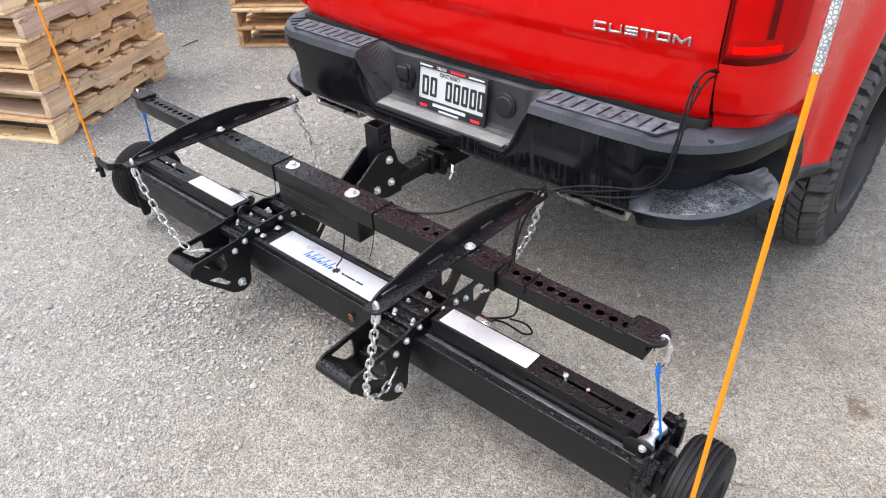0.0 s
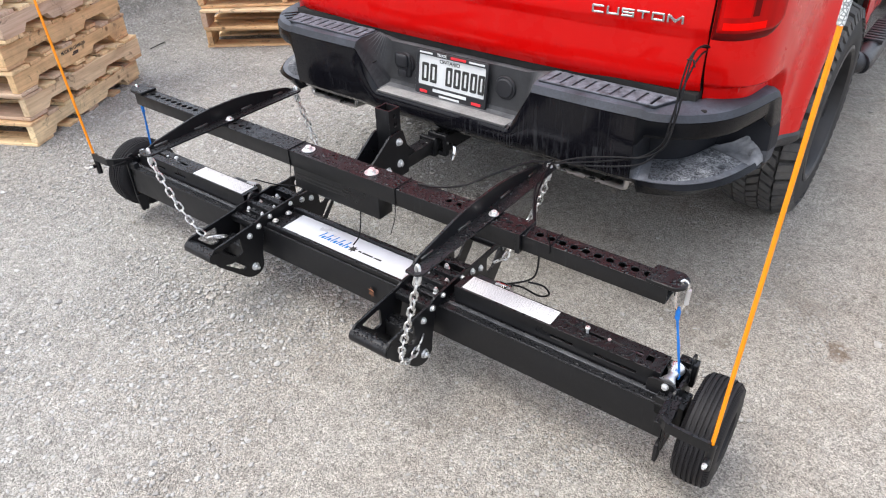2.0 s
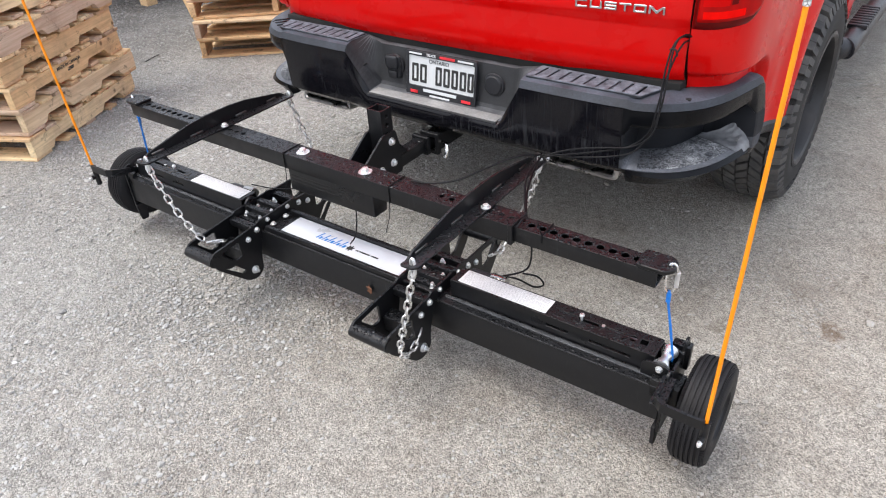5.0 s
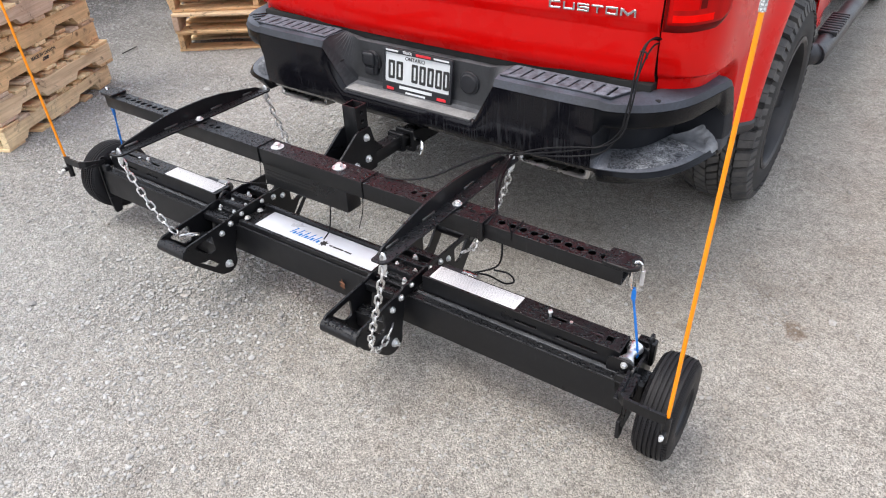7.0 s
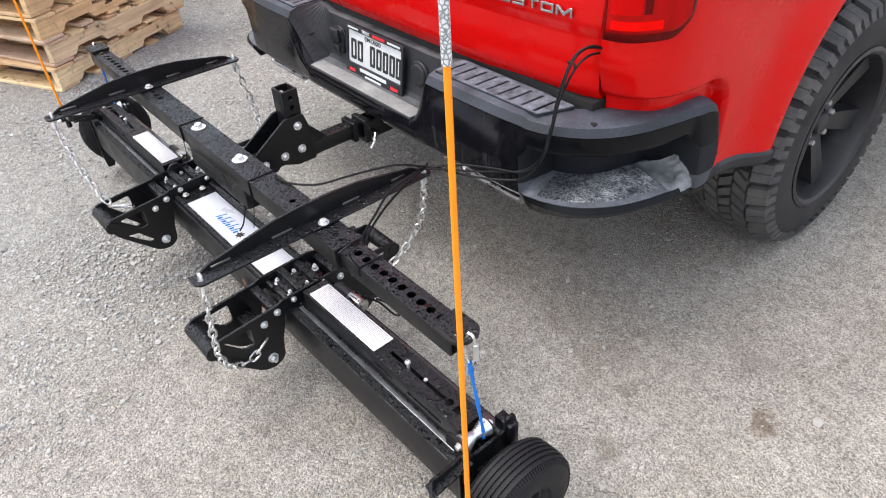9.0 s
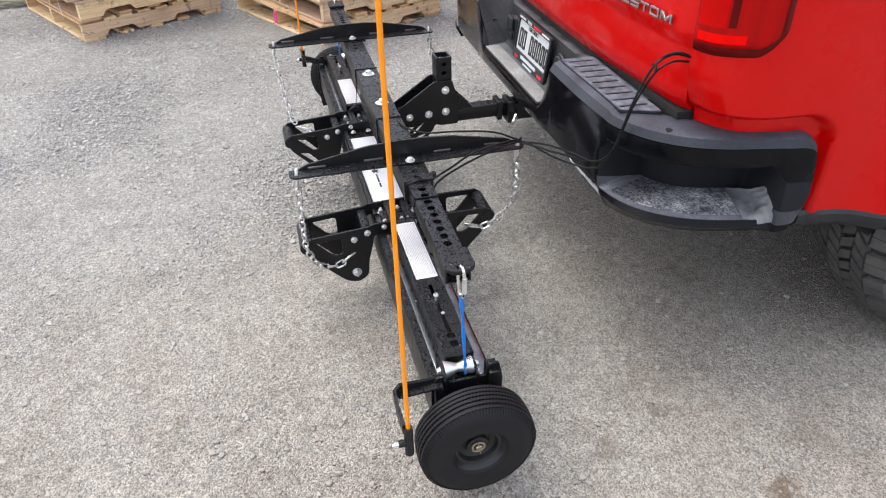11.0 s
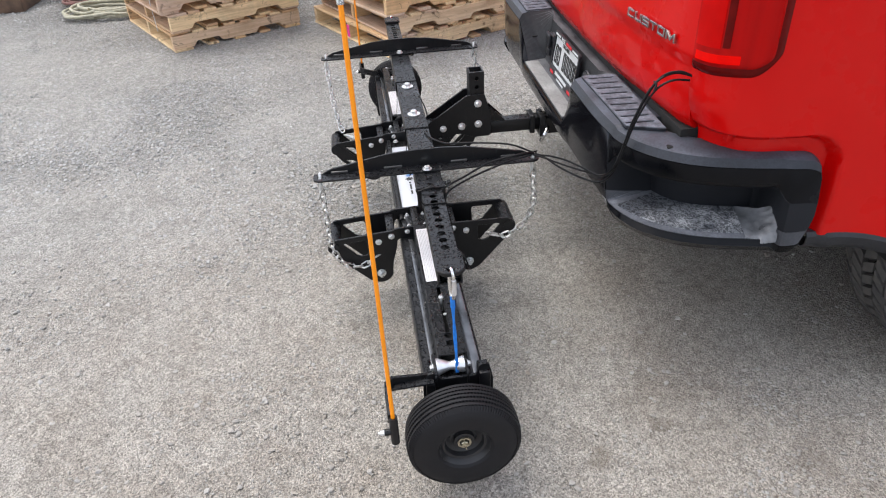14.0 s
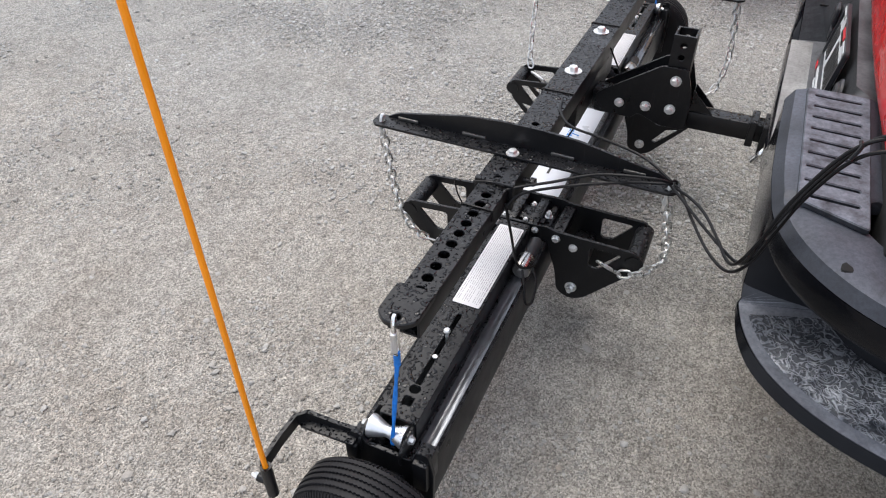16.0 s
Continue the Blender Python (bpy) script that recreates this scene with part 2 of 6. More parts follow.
def dusty_plastic(name, base, dust, amount=0.55, rough=0.55, scale=7, spec=0.35, low=0.12):
    """Grained black plastic with pale dust lying on its upward faces."""
    n = Nodes(name)
    pat = n.noise(scale, 6, 0.65)
    specks = n.noise(160, 4, 0.7)
    top = n.up(0.35, 0.95)
    f = n.math('MULTIPLY', n.math('MULTIPLY', n.ramp(pat, 0.25, 0.65), n.ramp(specks, 0.25, 0.6, 0.55, 1.0)), n.ramp(top, 0, 1, low, amount))
    grain = n.voronoi(620, 'F1')
    return n.done(n.mix(f, base, dust), n.ramp(pat, 0.2, 0.8, rough - 0.1, rough + 0.2), 0, n.bump(grain, 0.25, 0.0006), spec=spec)


def face_black(name, streak=0.16, edge=0.55):
    """Gloss black bumper skin, streaked by dried rain."""
    n = Nodes(name)
    s = n.noise(90, 5, 0.7, n.stretch(1.0, 1.0, 0.06))
    p = n.noise(5, 4)
    f = n.math('MULTIPLY', n.ramp(s, edge, 0.8), n.ramp(p, 0.4, 0.75, streak * 0.1, streak))
    c = n.mix(f, (0.005, 0.005, 0.007), (0.24, 0.245, 0.26))
    return n.done(c, n.mix(f, n.ramp(p, 0.2, 0.8, 0.06, 0.16), 0.7), 0, n.bump(n.noise(300, 3), 0.03, 0.0004), spec=0.26)


def rubber(name, base=(0.022, 0.022, 0.023), dust=0.3, rough=0.75):
    n = Nodes(name)
    p = n.noise(11, 6, 0.7)
    g = n.noise(240, 3)
    f = n.ramp(p, 0.35, 0.8, 0.02, dust)
    return n.done(n.mix(f, base, (0.2, 0.185, 0.165)), n.ramp(p, 0.3, 0.7, rough - 0.12, rough + 0.12), 0, n.bump(g, 0.3, 0.0006), spec=0.22)


def lamp_lens(name):
    n = Nodes(name)
    flutes = n.noise(40, 2, 0.4, n.stretch(1.0, 1.0, 0.05))
    c = n.mix(n.ramp(flutes, 0.3, 0.7), (0.30, 0.0012, 0.0015), (0.42, 0.002, 0.002))
    return n.done(c, 0.12, 0.0, None, coat=0.18, coat_rough=0.02, spec=0.06)


def step_tread(name):
    """Moulded wavy tread of the corner steps, scuffed pale in the middle."""
    n = Nodes(name)
    w = n.noise(62, 1, 0.3, None, 1.8)
    ridge = n.math('MULTIPLY', n.ramp(w, 0.38, 0.47), n.ramp(w, 0.52, 0.62, 1, 0))
    place = n.node("ShaderNodeSeparateXYZ")
    n.link(n.co, place.inputs[0])
    mirror = n.math('ABSOLUTE', place.outputs[0], 0)
    d = n.math('SUBTRACT', mirror, 0.93)
    wear = n.ramp(n.math('ABSOLUTE', d, 0), 0.02, 0.10, 1.0, 0.12)
    wear = n.math('MULTIPLY', wear, n.ramp(n.noise(14, 5, 0.7), 0.36, 0.66))
    f = n.math('MULTIPLY', wear, n.ramp(ridge, 0, 1, 0.32, 1.0))
    c = n.mix(ridge, (0.028, 0.031, 0.038), (0.115, 0.125, 0.145))
    c = n.mix(n.math('MULTIPLY', f, 0.95), c, (0.78, 0.79, 0.81))
    return n.done(c, 0.5, 0, n.bump(ridge, 0.9, 0.004), spec=0.25)


def honeycomb(name):
    """Retroreflective tape: pale cells with grey walls."""
    n = Nodes(name)
    d = n.voronoi(190, 'DISTANCE_TO_EDGE')
    c = n.mix(n.ramp(d, 0.06, 0.20), (0.22, 0.24, 0.25), (0.74, 0.76, 0.77))
    return n.done(c, 0.35, 0.1, n.bump(d, 0.4, 0.002))


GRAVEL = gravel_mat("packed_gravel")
STONE = stone_mat("loose_stone")
WOOD = wood_mat("pallet_wood")
WOOD_LONG = wood_mat("stringer_wood", 1)
AGED = wood_mat("browned_pallet_wood", 0, (0.62, 0.51, 0.41))
AGED_LONG = wood_mat("browned_stringer_wood", 1, (0.62, 0.51, 0.41))
RED = red_paint("red_car_paint")
BLACK = wet_black("wet_black_powder_coat")
STRIP = plain("wet_bare_strip", (0.15, 0.155, 0.165), 0.16, 0.6, 0.3, 25, 0.1, 150, 0.0008, 0.07)
BLACK_DRY = wet_black("black_powder_coat", drops=0.6, dust=0.04, rough=0.3)
FACE = face_black("gloss_black_bumper")
FACE_LOW = face_black("rain_streaked_bumper", 0.27, 0.50)
PAD = dusty_plastic("dusty_bumper_pad", (0.009, 0.010, 0.013), (0.24, 0.275, 0.35), 0.33, 0.44, 5, 0.32, 0.09)
PAD_MID = dusty_plastic("dusty_step_wall", (0.012, 0.0125, 0.014), (0.27, 0.28, 0.30), 0.55, 0.5, 9, 0.26, 0.09)
LIP = dusty_plastic("dusty_step_rim", (0.030, 0.032, 0.038), (0.36, 0.38, 0.43), 0.55, 0.5, 12, 0.3)
RIB = dusty_plastic("scuffed_step_rib", (0.012, 0.013, 0.016), (0.31, 0.35, 0.42), 0.62, 0.6, 34, 0.22, 0.08)
PAD_DARK = dusty_plastic("dark_grained_plastic", (0.011, 0.0115, 0.014), (0.16, 0.165, 0.18), 0.17, 0.34, 6, 0.34)
POCKET = dusty_plastic("dusty_step_pocket", (0.010, 0.011, 0.014), (0.24, 0.26, 0.30), 0.20, 0.5, 6, 0.2, 0.02)
STEP_FLOOR = dusty_plastic("dusty_centre_step", (0.04, 0.04, 0.042), (0.42, 0.42, 0.41), 0.92, 0.7, 3)
TREADPLATE = step_tread("corner_step_tread")
RUBBER = rubber("sweeper_tyre_rubber", (0.008, 0.008, 0.010), 0.035, 0.55)
TRUCK_RUBBER = rubber("truck_tyre_rubber", (0.050, 0.050, 0.053), 0.62, 0.8)
# Darker than the dusty blocks: shade in the tread's gaps is in the colour.
CARCASS = rubber("shaded_carcass_rubber", (0.017, 0.017, 0.018), 0.24, 0.8)
SCOOP = plain("dirty_grey_tape", (0.15, 0.155, 0.165), 0.38, 0, 0.5, 22, 0.5, 60, 0.003)
BRASS = plain("brass_nut", (0.50, 0.46, 0.36), 0.35, 1.0, 0.1)
LEAF = plain("dry_leaf", (0.12, 0.048, 0.022), 0.7, 0, 0.4, 60)
LUG = plain("dull_lug_nut", (0.40, 0.40, 0.40), 0.4, 0.8, 0.2)
ZINC = plain("zinc_plated_steel", (0.74, 0.75, 0.75), 0.36, 0.7, 0.15, 60, 0.1, 500)
CHAIN = plain("zinc_chain_steel", (0.64, 0.64, 0.63), 0.32, 0.9, 0.3, 70, 0.1, 500)
BADGE = plain("brushed_badge_metal", (0.46, 0.46, 0.46), 0.24, 1.0, 0.08, 40, 0.04, 300)
CHROME = plain("polished_metal", (0.8, 0.8, 0.8), 0.12, 1.0, 0.06, 40, 0.03, 300)
ALU = plain("brushed_aluminium", (0.74, 0.75, 0.77), 0.34, 0.9, 0.1, 20, 0.1, 300)
EXHAUST = plain("satin_exhaust_steel", (0.46, 0.45, 0.44), 0.3, 1.0, 0.25, 18, 0.1, 200)
DULL_STEEL = plain("exhaust_steel", (0.17, 0.168, 0.165), 0.42, 1.0, 0.3, 25, 0.2, 200)
PANEL = plain("white_panel_paint", (0.59, 0.62, 0.67), 0.36, 0.1, 0.08, 9, 0.04, 200)
PAPER = plain("white_vinyl_label", (0.66, 0.66, 0.67), 0.42, 0, 0.04, 12, 0.03, 200)
INK = plain("black_print", (0.02, 0.02, 0.02), 0.6)
GREY_INK = plain("grey_print", (0.32, 0.32, 0.33), 0.6)
BLUE_INK = plain("blue_print", (0.004, 0.15, 0.46), 0.6, var=0.05, spec=0.2)
RED_INK = plain("red_print", (0.6, 0.02, 0.03), 0.5)
PLATE_WHITE = plain("plate_white", (0.60, 0.62, 0.63), 0.4, 0, 0.06, 20)
ORANGE = plain("orange_fibreglass", (0.95, 0.30, 0.002), 0.42, 0, 0.05, 20, 0.05)
REFLECT = honeycomb("white_reflective_tape")
CORD = plain("blue_cord", (0.006, 0.16, 0.56), 0.6, 0, 0.2, 90, 0.5, 500, 0.001)
CABLE = plain("black_cable", (0.006, 0.006, 0.007), 0.42, spec=0.2)
WHEEL_BLACK = plain("black_alloy", (0.025, 0.025, 0.027), 0.42, 0.3, 0.3, 14)
# Near black for dark parts, and for shade in gaps and openings.
SHADE = plain("shade_and_part_black", (0.008, 0.008, 0.008), 0.85)
GLASS = plain("tinted_glass", (0.01, 0.012, 0.014), 0.05, 0, 0.05)
LENS = lamp_lens("red_lamp_lens")
LENS_BRIGHT = plain("red_reflector_strip", (0.80, 0.002, 0.001), 0.15, 0, 0.1, coat=0.08, spec=0.04)
LENS_DARK = plain("dark_lamp_border", (0.10, 0.001, 0.001), 0.15, coat=0.12, spec=0.1)
LENS_MID = plain("red_light_chamber", (0.52, 0.001, 0.001), 0.15, 0, 0.15, 12, coat=0.12, spec=0.05)
SHELL = plain("textured_black_plastic", (0.005, 0.0055, 0.007), 0.2, 0, 0.4, 9, 0.15, 500, 0.0005, 0.08, spec=0.14)
HOSE_G = plain("green_hose", (0.37, 0.35, 0.26), 0.55)
HOSE_P = plain("red_brown_hose", (0.27, 0.13, 0.11), 0.55)
OLD_WOOD = plain("old_dark_timber", (0.12, 0.075, 0.05), 0.8, 0, 0.5, 12, 0.5, 60, 0.004)
PINK = plain("pink_paint_mark", (0.85, 0.05, 0.3), 0.6)

# ---------------------------------------------------------------- mesh helpers


def part(name, bm, material, parent=None, label=""):
    """Links a bmesh (or a finished mesh) as one mesh object under a thing or a part."""
    if isinstance(bm, bpy.types.Mesh):
        me = bm
    else:
        bmesh.ops.recalc_face_normals(bm, faces=bm.faces)
        me = bpy.data.meshes.new(name)
        bm.to_mesh(me)
        bm.free()
    me.polygons.foreach_set("use_smooth", [True] * len(me.polygons))
    me.set_sharp_from_angle(angle=0.6)
    if not me.materials:
        me.materials.append(material)
    ob = new(name, me)
    if parent is not None:
        ob.parent = parent
        top = parent
        while top.parent is not None:
            top = top.parent
        if parent is top:
            ob.matrix_parent_inverse = Matrix.Translation([-c for c in top["base"]])
    if label:
        ob["label"] = label
    return ob


def thing(name, label, category, base=(0, 0, 0), turn=None, group="", kind=""):
    """An Empty at the base of a thing; its parts are given in the place's own coordinates."""
    e = new(name)
    e.empty_display_size = 0.05
    e["base"] = tuple(base)
    e.matrix_basis = (turn or Matrix()) @ Matrix.Translation(base)
    return tagged(e, label, category, group, kind)


def box(bm, x0, x1, y0, y1, z0, z1, bev=0.003, seg=2, m=None):
    r = bmesh.ops.create_cube(bm, size=1, matrix=Matrix.LocRotScale(((x0 + x1) / 2, (y0 + y1) / 2, (z0 + z1) / 2), None, (abs(x1 - x0), abs(y1 - y0), abs(z1 - z0))))
    vs = r["verts"]
    if bev:
        es = list({e for v in vs for e in v.link_edges})
        g = bmesh.ops.bevel(bm, geom=es, offset=bev, segments=seg, affect='EDGES', profile=0.5)
        vs = list({v for f in g["faces"] for v in f.verts} | {v for v in vs if v.is_valid})
        seen = set(vs)
        for v in list(vs):
            for f in v.link_faces:
                seen.update(f.verts)
        vs = list(seen)
    if m is not None:
        bmesh.ops.transform(bm, matrix=m, verts=vs)
    return vs


def along(p0, p1):
    """The pose whose z axis runs from p0 to p1."""
    d = Vector(p1) - Vector(p0)
    return Matrix.Translation(p0) @ d.to_track_quat("Z", "Y").to_matrix().to_4x4(), d.length


def cyl(bm, p0, p1, r, seg=16, r2=None, cap=True):
    m, length = along(p0, p1)
    bmesh.ops.create_cone(bm, cap_ends=cap, segments=seg, radius1=r, radius2=r if r2 is None else r2, depth=length, matrix=m @ Matrix.Translation((0, 0, length / 2)))


def lathe(bm, profile, m, seg=32, close=False, caps=True):
    """Turns (radius, height) pairs round the z axis of m."""
    rings = []
    for r, h in profile:
        rings.append([bm.verts.new(m @ Vector((r * math.cos(2 * math.pi * i / seg), r * math.sin(2 * math.pi * i / seg), h))) for i in range(seg)])
    pairs = list(zip(rings, rings[1:]))
    if close:
        pairs.append((rings[-1], rings[0]))
    for a, b in pairs:
        for i in range(seg):
            bm.faces.new((a[i], a[(i + 1) % seg], b[(i + 1) % seg], b[i]))
    if not close and caps:
        for ring_ in (rings[0], rings[-1]):
            bm.faces.new(ring_)


def smooth_path(pts, steps=8):
    p = [Vector(q) for q in pts]
    p = [2 * p[0] - p[1], *p, 2 * p[-1] - p[-2]]
    out = []
    for a, b, c, d in zip(p, p[1:], p[2:], p[3:]):
        for i in range(steps):
            t = i / steps
            out.append(0.5 * (2 * b + (c - a) * t + (2 * a - 5 * b + 4 * c - d) * t * t + (3 * b - a - 3 * c + d) * t ** 3))
    out.append(p[-2])
    return out


def hose(bm, pts, r, seg=8, steps=8, closed=False):
    """A round tube along a smooth path."""
    path = smooth_path(pts, steps) if steps > 1 else [Vector(q) for q in pts]
    n = len(path)
    side = None
    rings = []
    for i, q in enumerate(path):
        if closed:
            d = path[(i + 1) % n] - path[i - 1]
        else:
            d = path[min(i + 1, n - 1)] - path[max(i - 1, 0)]
        d.normalize()
        if side is None:
            side = d.orthogonal().normalized()
        side = (side - d * side.dot(d)).normalized()
        up = d.cross(side)
        rings.append([bm.verts.new(q + r * (math.cos(2 * math.pi * k / seg) * side + math.sin(2 * math.pi * k / seg) * up)) for k in range(seg)])
    for i in range(n if closed else n - 1):
        a, b = rings[i], rings[(i + 1) % n]
        for k in range(seg):
            bm.faces.new((a[k], a[(k + 1) % seg], b[(k + 1) % seg], b[k]))
    if not closed:
        bm.faces.new(rings[0])
        bm.faces.new(rings[-1])


def rounded(points, r, steps=5):
    """A closed outline with its corners rounded; r is one radius, or one for each corner."""
    n = len(points)
    out = []
    for i in range(n):
        a, b, c = Vector(points[i - 1]), Vector(points[i]), Vector(points[(i + 1) % n])
        rr = r[i] if isinstance(r, (list, tuple)) else r
        u, v = (a - b), (c - b)
        k = min(rr, u.length * 0.45, v.length * 0.45)
        if k < 1e-5:
            out.append(tuple(b))
            continue
        p, q = b + u.normalized() * k, b + v.normalized() * k
        for s in range(steps + 1):
            t = s / steps
            out.append(tuple((1 - t) ** 2 * p + 2 * t * (1 - t) * b + t * t * q))
    return out


def ring(x, y, r, n=14):
    return [(x + r * math.cos(2 * math.pi * i / n), y + r * math.sin(2 * math.pi * i / n)) for i in range(n)]


def sheet(outer, holes, thick, m, bevel=0.0008):
    """A cut steel sheet as a mesh: outline and holes in the x-y plane of m, thickness along its z."""
    cu = bpy.data.curves.new("sheet", 'CURVE')
    cu.dimensions = '2D'
    cu.fill_mode = 'BOTH'
    for line in (outer, *holes):
        s = cu.splines.new('POLY')
        s.points.add(len(line) - 1)
        for q, p in zip(line, s.points):
            p.co = (q[0], q[1], 0, 1)
        s.use_cyclic_u = True
    cu.extrude = thick / 2 - bevel
    cu.bevel_depth = bevel
    cu.bevel_resolution = 0
    cu.offset = -bevel
    tmp = new("sheet", cu)
    dg = bpy.context.evaluated_depsgraph_get()
    me = bpy.data.meshes.new_from_object(tmp.evaluated_get(dg), depsgraph=dg)
    bpy.data.objects.remove(tmp)
    bpy.data.curves.remove(cu)
    me.transform(m)
    me.materials.clear()
    return me


def lettering(text, size, depth, m, bold=0.0, spread=1.0, shear=0.0):
    """Raised letters as a mesh, centred, in the x-y plane of m."""
    cu = bpy.data.curves.new("letters", 'FONT')
    cu.body = text
    cu.size = size
    cu.extrude = depth
    cu.offset = bold
    cu.shear = shear
    cu.space_character = spread
    cu.align_x, cu.align_y = 'CENTER', 'CENTER'
    tmp = new("letters", cu)
    dg = bpy.context.evaluated_depsgraph_get()
    me = bpy.data.meshes.new_from_object(tmp.evaluated_get(dg), depsgraph=dg)
    bpy.data.objects.remove(tmp)
    bpy.data.curves.remove(cu)
    me.transform(m)
    me.materials.clear()
    return me


def hex_bolt(bm, at, way, r=0.009, h=0.007, washer=1.45, stub=0.0):
    """A hexagon head on a washer; stub is a thread end that stands out of it."""
    at, way = Vector(at), Vector(way).normalized()
    if washer:
        cyl(bm, at, at + way * 0.002, r * washer, 18)
    cyl(bm, at + way * 0.002, at + way * (0.002 + h * 0.8), r, 6)
    cyl(bm, at + way * (0.002 + h * 0.8), at + way * (0.002 + h), r, 6, r * 0.82)
    if stub:
        cyl(bm, at, at + way * (stub + h), r * 0.52, 10)


YZ = Matrix(((0, 0, 1, 0), (1, 0, 0, 0), (0, 1, 0, 0), (0, 0, 0, 1)))  # a sheet's (x, y) becomes (y, z), its thickness x
XZ = Matrix(((1, 0, 0, 0), (0, 0, -1, 0), (0, 1, 0, 0), (0, 0, 0, 1)))  # (x, y) becomes (x, z), facing the rear


def lerp(a, b, t):
    return a + (b - a) * t


def ease(t):
    t = max(0.0, min(1.0, t))
    return t * t * (3 - 2 * t)

# ---------------------------------------------------------------- ground
bm = bmesh.new()
N = 90
grid = []
for i in range(N + 1):
    row = []
    for j in range(N + 1):
        x, y = -6.0 + 10.5 * i / N, -4.5 + 10.5 * j / N
        edge = min(i, j, N - i, N - j)
        z = 0.0 if edge == 0 else 0.006 * noise.noise((x * 1.3, y * 1.3, 0)) + 0.003 * noise.noise((x * 5, y * 5, 3))
        row.append(bm.verts.new((x, y, z)))
    grid.append(row)
for i in range(N):
    for j in range(N):
        bm.faces.new((grid[i][j], grid[i + 1][j], grid[i + 1][j + 1], grid[i][j + 1]))
far = [bm.verts.new(p) for p in ((-400, -400, 0), (400, -400, 0), (400, 400, 0), (-400, 400, 0))]
rim = [[grid[i][0] for i in range(N + 1)], [grid[N][j] for j in range(N + 1)], [grid[i][N] for i in range(N, -1, -1)], [grid[0][j] for j in range(N, -1, -1)]]
for k in range(4):
    bm.faces.new((far[(k + 1) % 4], far[k], *rim[k]))
tagged(part("ground", bm, GRAVEL), "packed grey-tan gravel yard, damp at its edge, brown and shade-tinted behind the truck", "ground", kind="structure")


def stones(count, seed, region, lo, hi, keep, simple=False):
    """Loose angular stones, scattered and half sunk into the ground."""
    rng = np.random.default_rng(seed)
    t = (1 + 5 ** 0.5) / 2
    base = np.array([(-1, t, 0), (1, t, 0), (-1, -t, 0), (1, -t, 0), (0, -1, t), (0, 1, t), (0, -1, -t), (0, 1, -t), (t, 0, -1), (t, 0, 1), (-t, 0, -1), (-t, 0, 1)]) / 1.9
    tris = np.array([(0, 11, 5), (0, 5, 1), (0, 1, 7), (0, 7, 10), (0, 10, 11), (1, 5, 9), (5, 11, 4), (11, 10, 2), (10, 7, 6), (7, 1, 8), (3, 9, 4), (3, 4, 2), (3, 2, 6), (3, 6, 8), (3, 8, 9), (4, 9, 5), (2, 4, 11), (6, 2, 10), (8, 6, 7), (9, 8, 1)])
    if simple:
        base = np.array([(1, 0, 0), (-1, 0, 0), (0, 1, 0), (0, -1, 0), (0, 0, 1), (0, 0, -1)]) * 1.15
        tris = np.array([(0, 2, 4), (2, 1, 4), (1, 3, 4), (3, 0, 4), (2, 0, 5), (1, 2, 5), (3, 1, 5), (0, 3, 5)])
    x0, x1, y0, y1 = region
    xs, ys = rng.uniform(x0, x1, count), rng.uniform(y0, y1, count)
    ok = np.array([rng.random() < keep(x, y) for x, y in zip(xs, ys)])
    xs, ys = xs[ok], ys[ok]
    n = len(xs)
    size = lo * (hi / lo) ** (rng.random(n) ** 2.2) / 2
    shape = rng.uniform(0.6, 1.25, (n, 3)) * np.array((1.0, 1.0, 0.62))
    v = base[None] * rng.uniform(0.6, 1.25, (n, len(base), 1)) * shape[:, None] * size[:, None, None]
    a = rng.uniform(0, 2 * np.pi, n)
    c, s = np.cos(a)[:, None], np.sin(a)[:, None]
    px, py = v[:, :, 0] * c - v[:, :, 1] * s + xs[:, None], v[:, :, 0] * s + v[:, :, 1] * c + ys[:, None]
    z = v[:, :, 2] + (size * 0.2)[:, None]
    verts = np.stack([px, py, z], -1).reshape(-1, 3)
    faces = (tris[None] + (np.arange(n) * len(base))[:, None, None]).reshape(-1)
    me = bpy.data.meshes.new("loose_gravel")
    me.vertices.add(len(verts))
    me.vertices.foreach_set("co", verts.ravel().astype(np.float32))
    me.loops.add(len(faces))
    me.loops.foreach_set("vertex_index", faces.astype(np.int32))
    me.polygons.add(len(faces) // 3)
    me.polygons.foreach_set("loop_start", np.arange(0, len(faces), 3, dtype=np.int32))
    me.update(calc_edges=True)
    me.shade_flat()
    me.materials.append(STONE)
    ob = new("loose_gravel", me)
    return tagged(ob, "loose angular grey and tan gravel stones on the yard", "gravel", kind="stuff")


def scatter(x, y):
    """Thick loose gravel on the pallet side, worn thin where wheels have rolled."""
    side = 1 / (1 + math.exp((x + 0.25 * y - 0.15) * 2.4))
    clump = ease(0.5 + 1.3 * noise.noise((x * 1.1, y * 1.1, 9))) * (0.55 + 0.9 * max(0.0, noise.noise((x * 4, y * 4, 2))))
    return (0.05 + 0.95 * side) * (0.15 + 0.85 * clump)


stones(200000, 2, (-4.0, 2.4, -2.1, 2.6), 0.004, 0.010, lambda x, y: 0.07 + 0.93 * scatter(x, y), True)
stones(190000, 3, (-4.4, 2.6, -2.2, 3.2), 0.009, 0.021, scatter)
stones(42000, 7, (-6.8, -4.4, -3.8, 3.8), 0.012, 0.034, scatter, True)
stones(9000, 11, (-4.4, 0.0, -3.8, -2.2), 0.010, 0.026, scatter, True)
stones(5200, 5, (-4.4, 2.8, -2.2, 3.2), 0.017, 0.032, lambda x, y: 0.03 + 0.97 * scatter(x, y) ** 1.3)

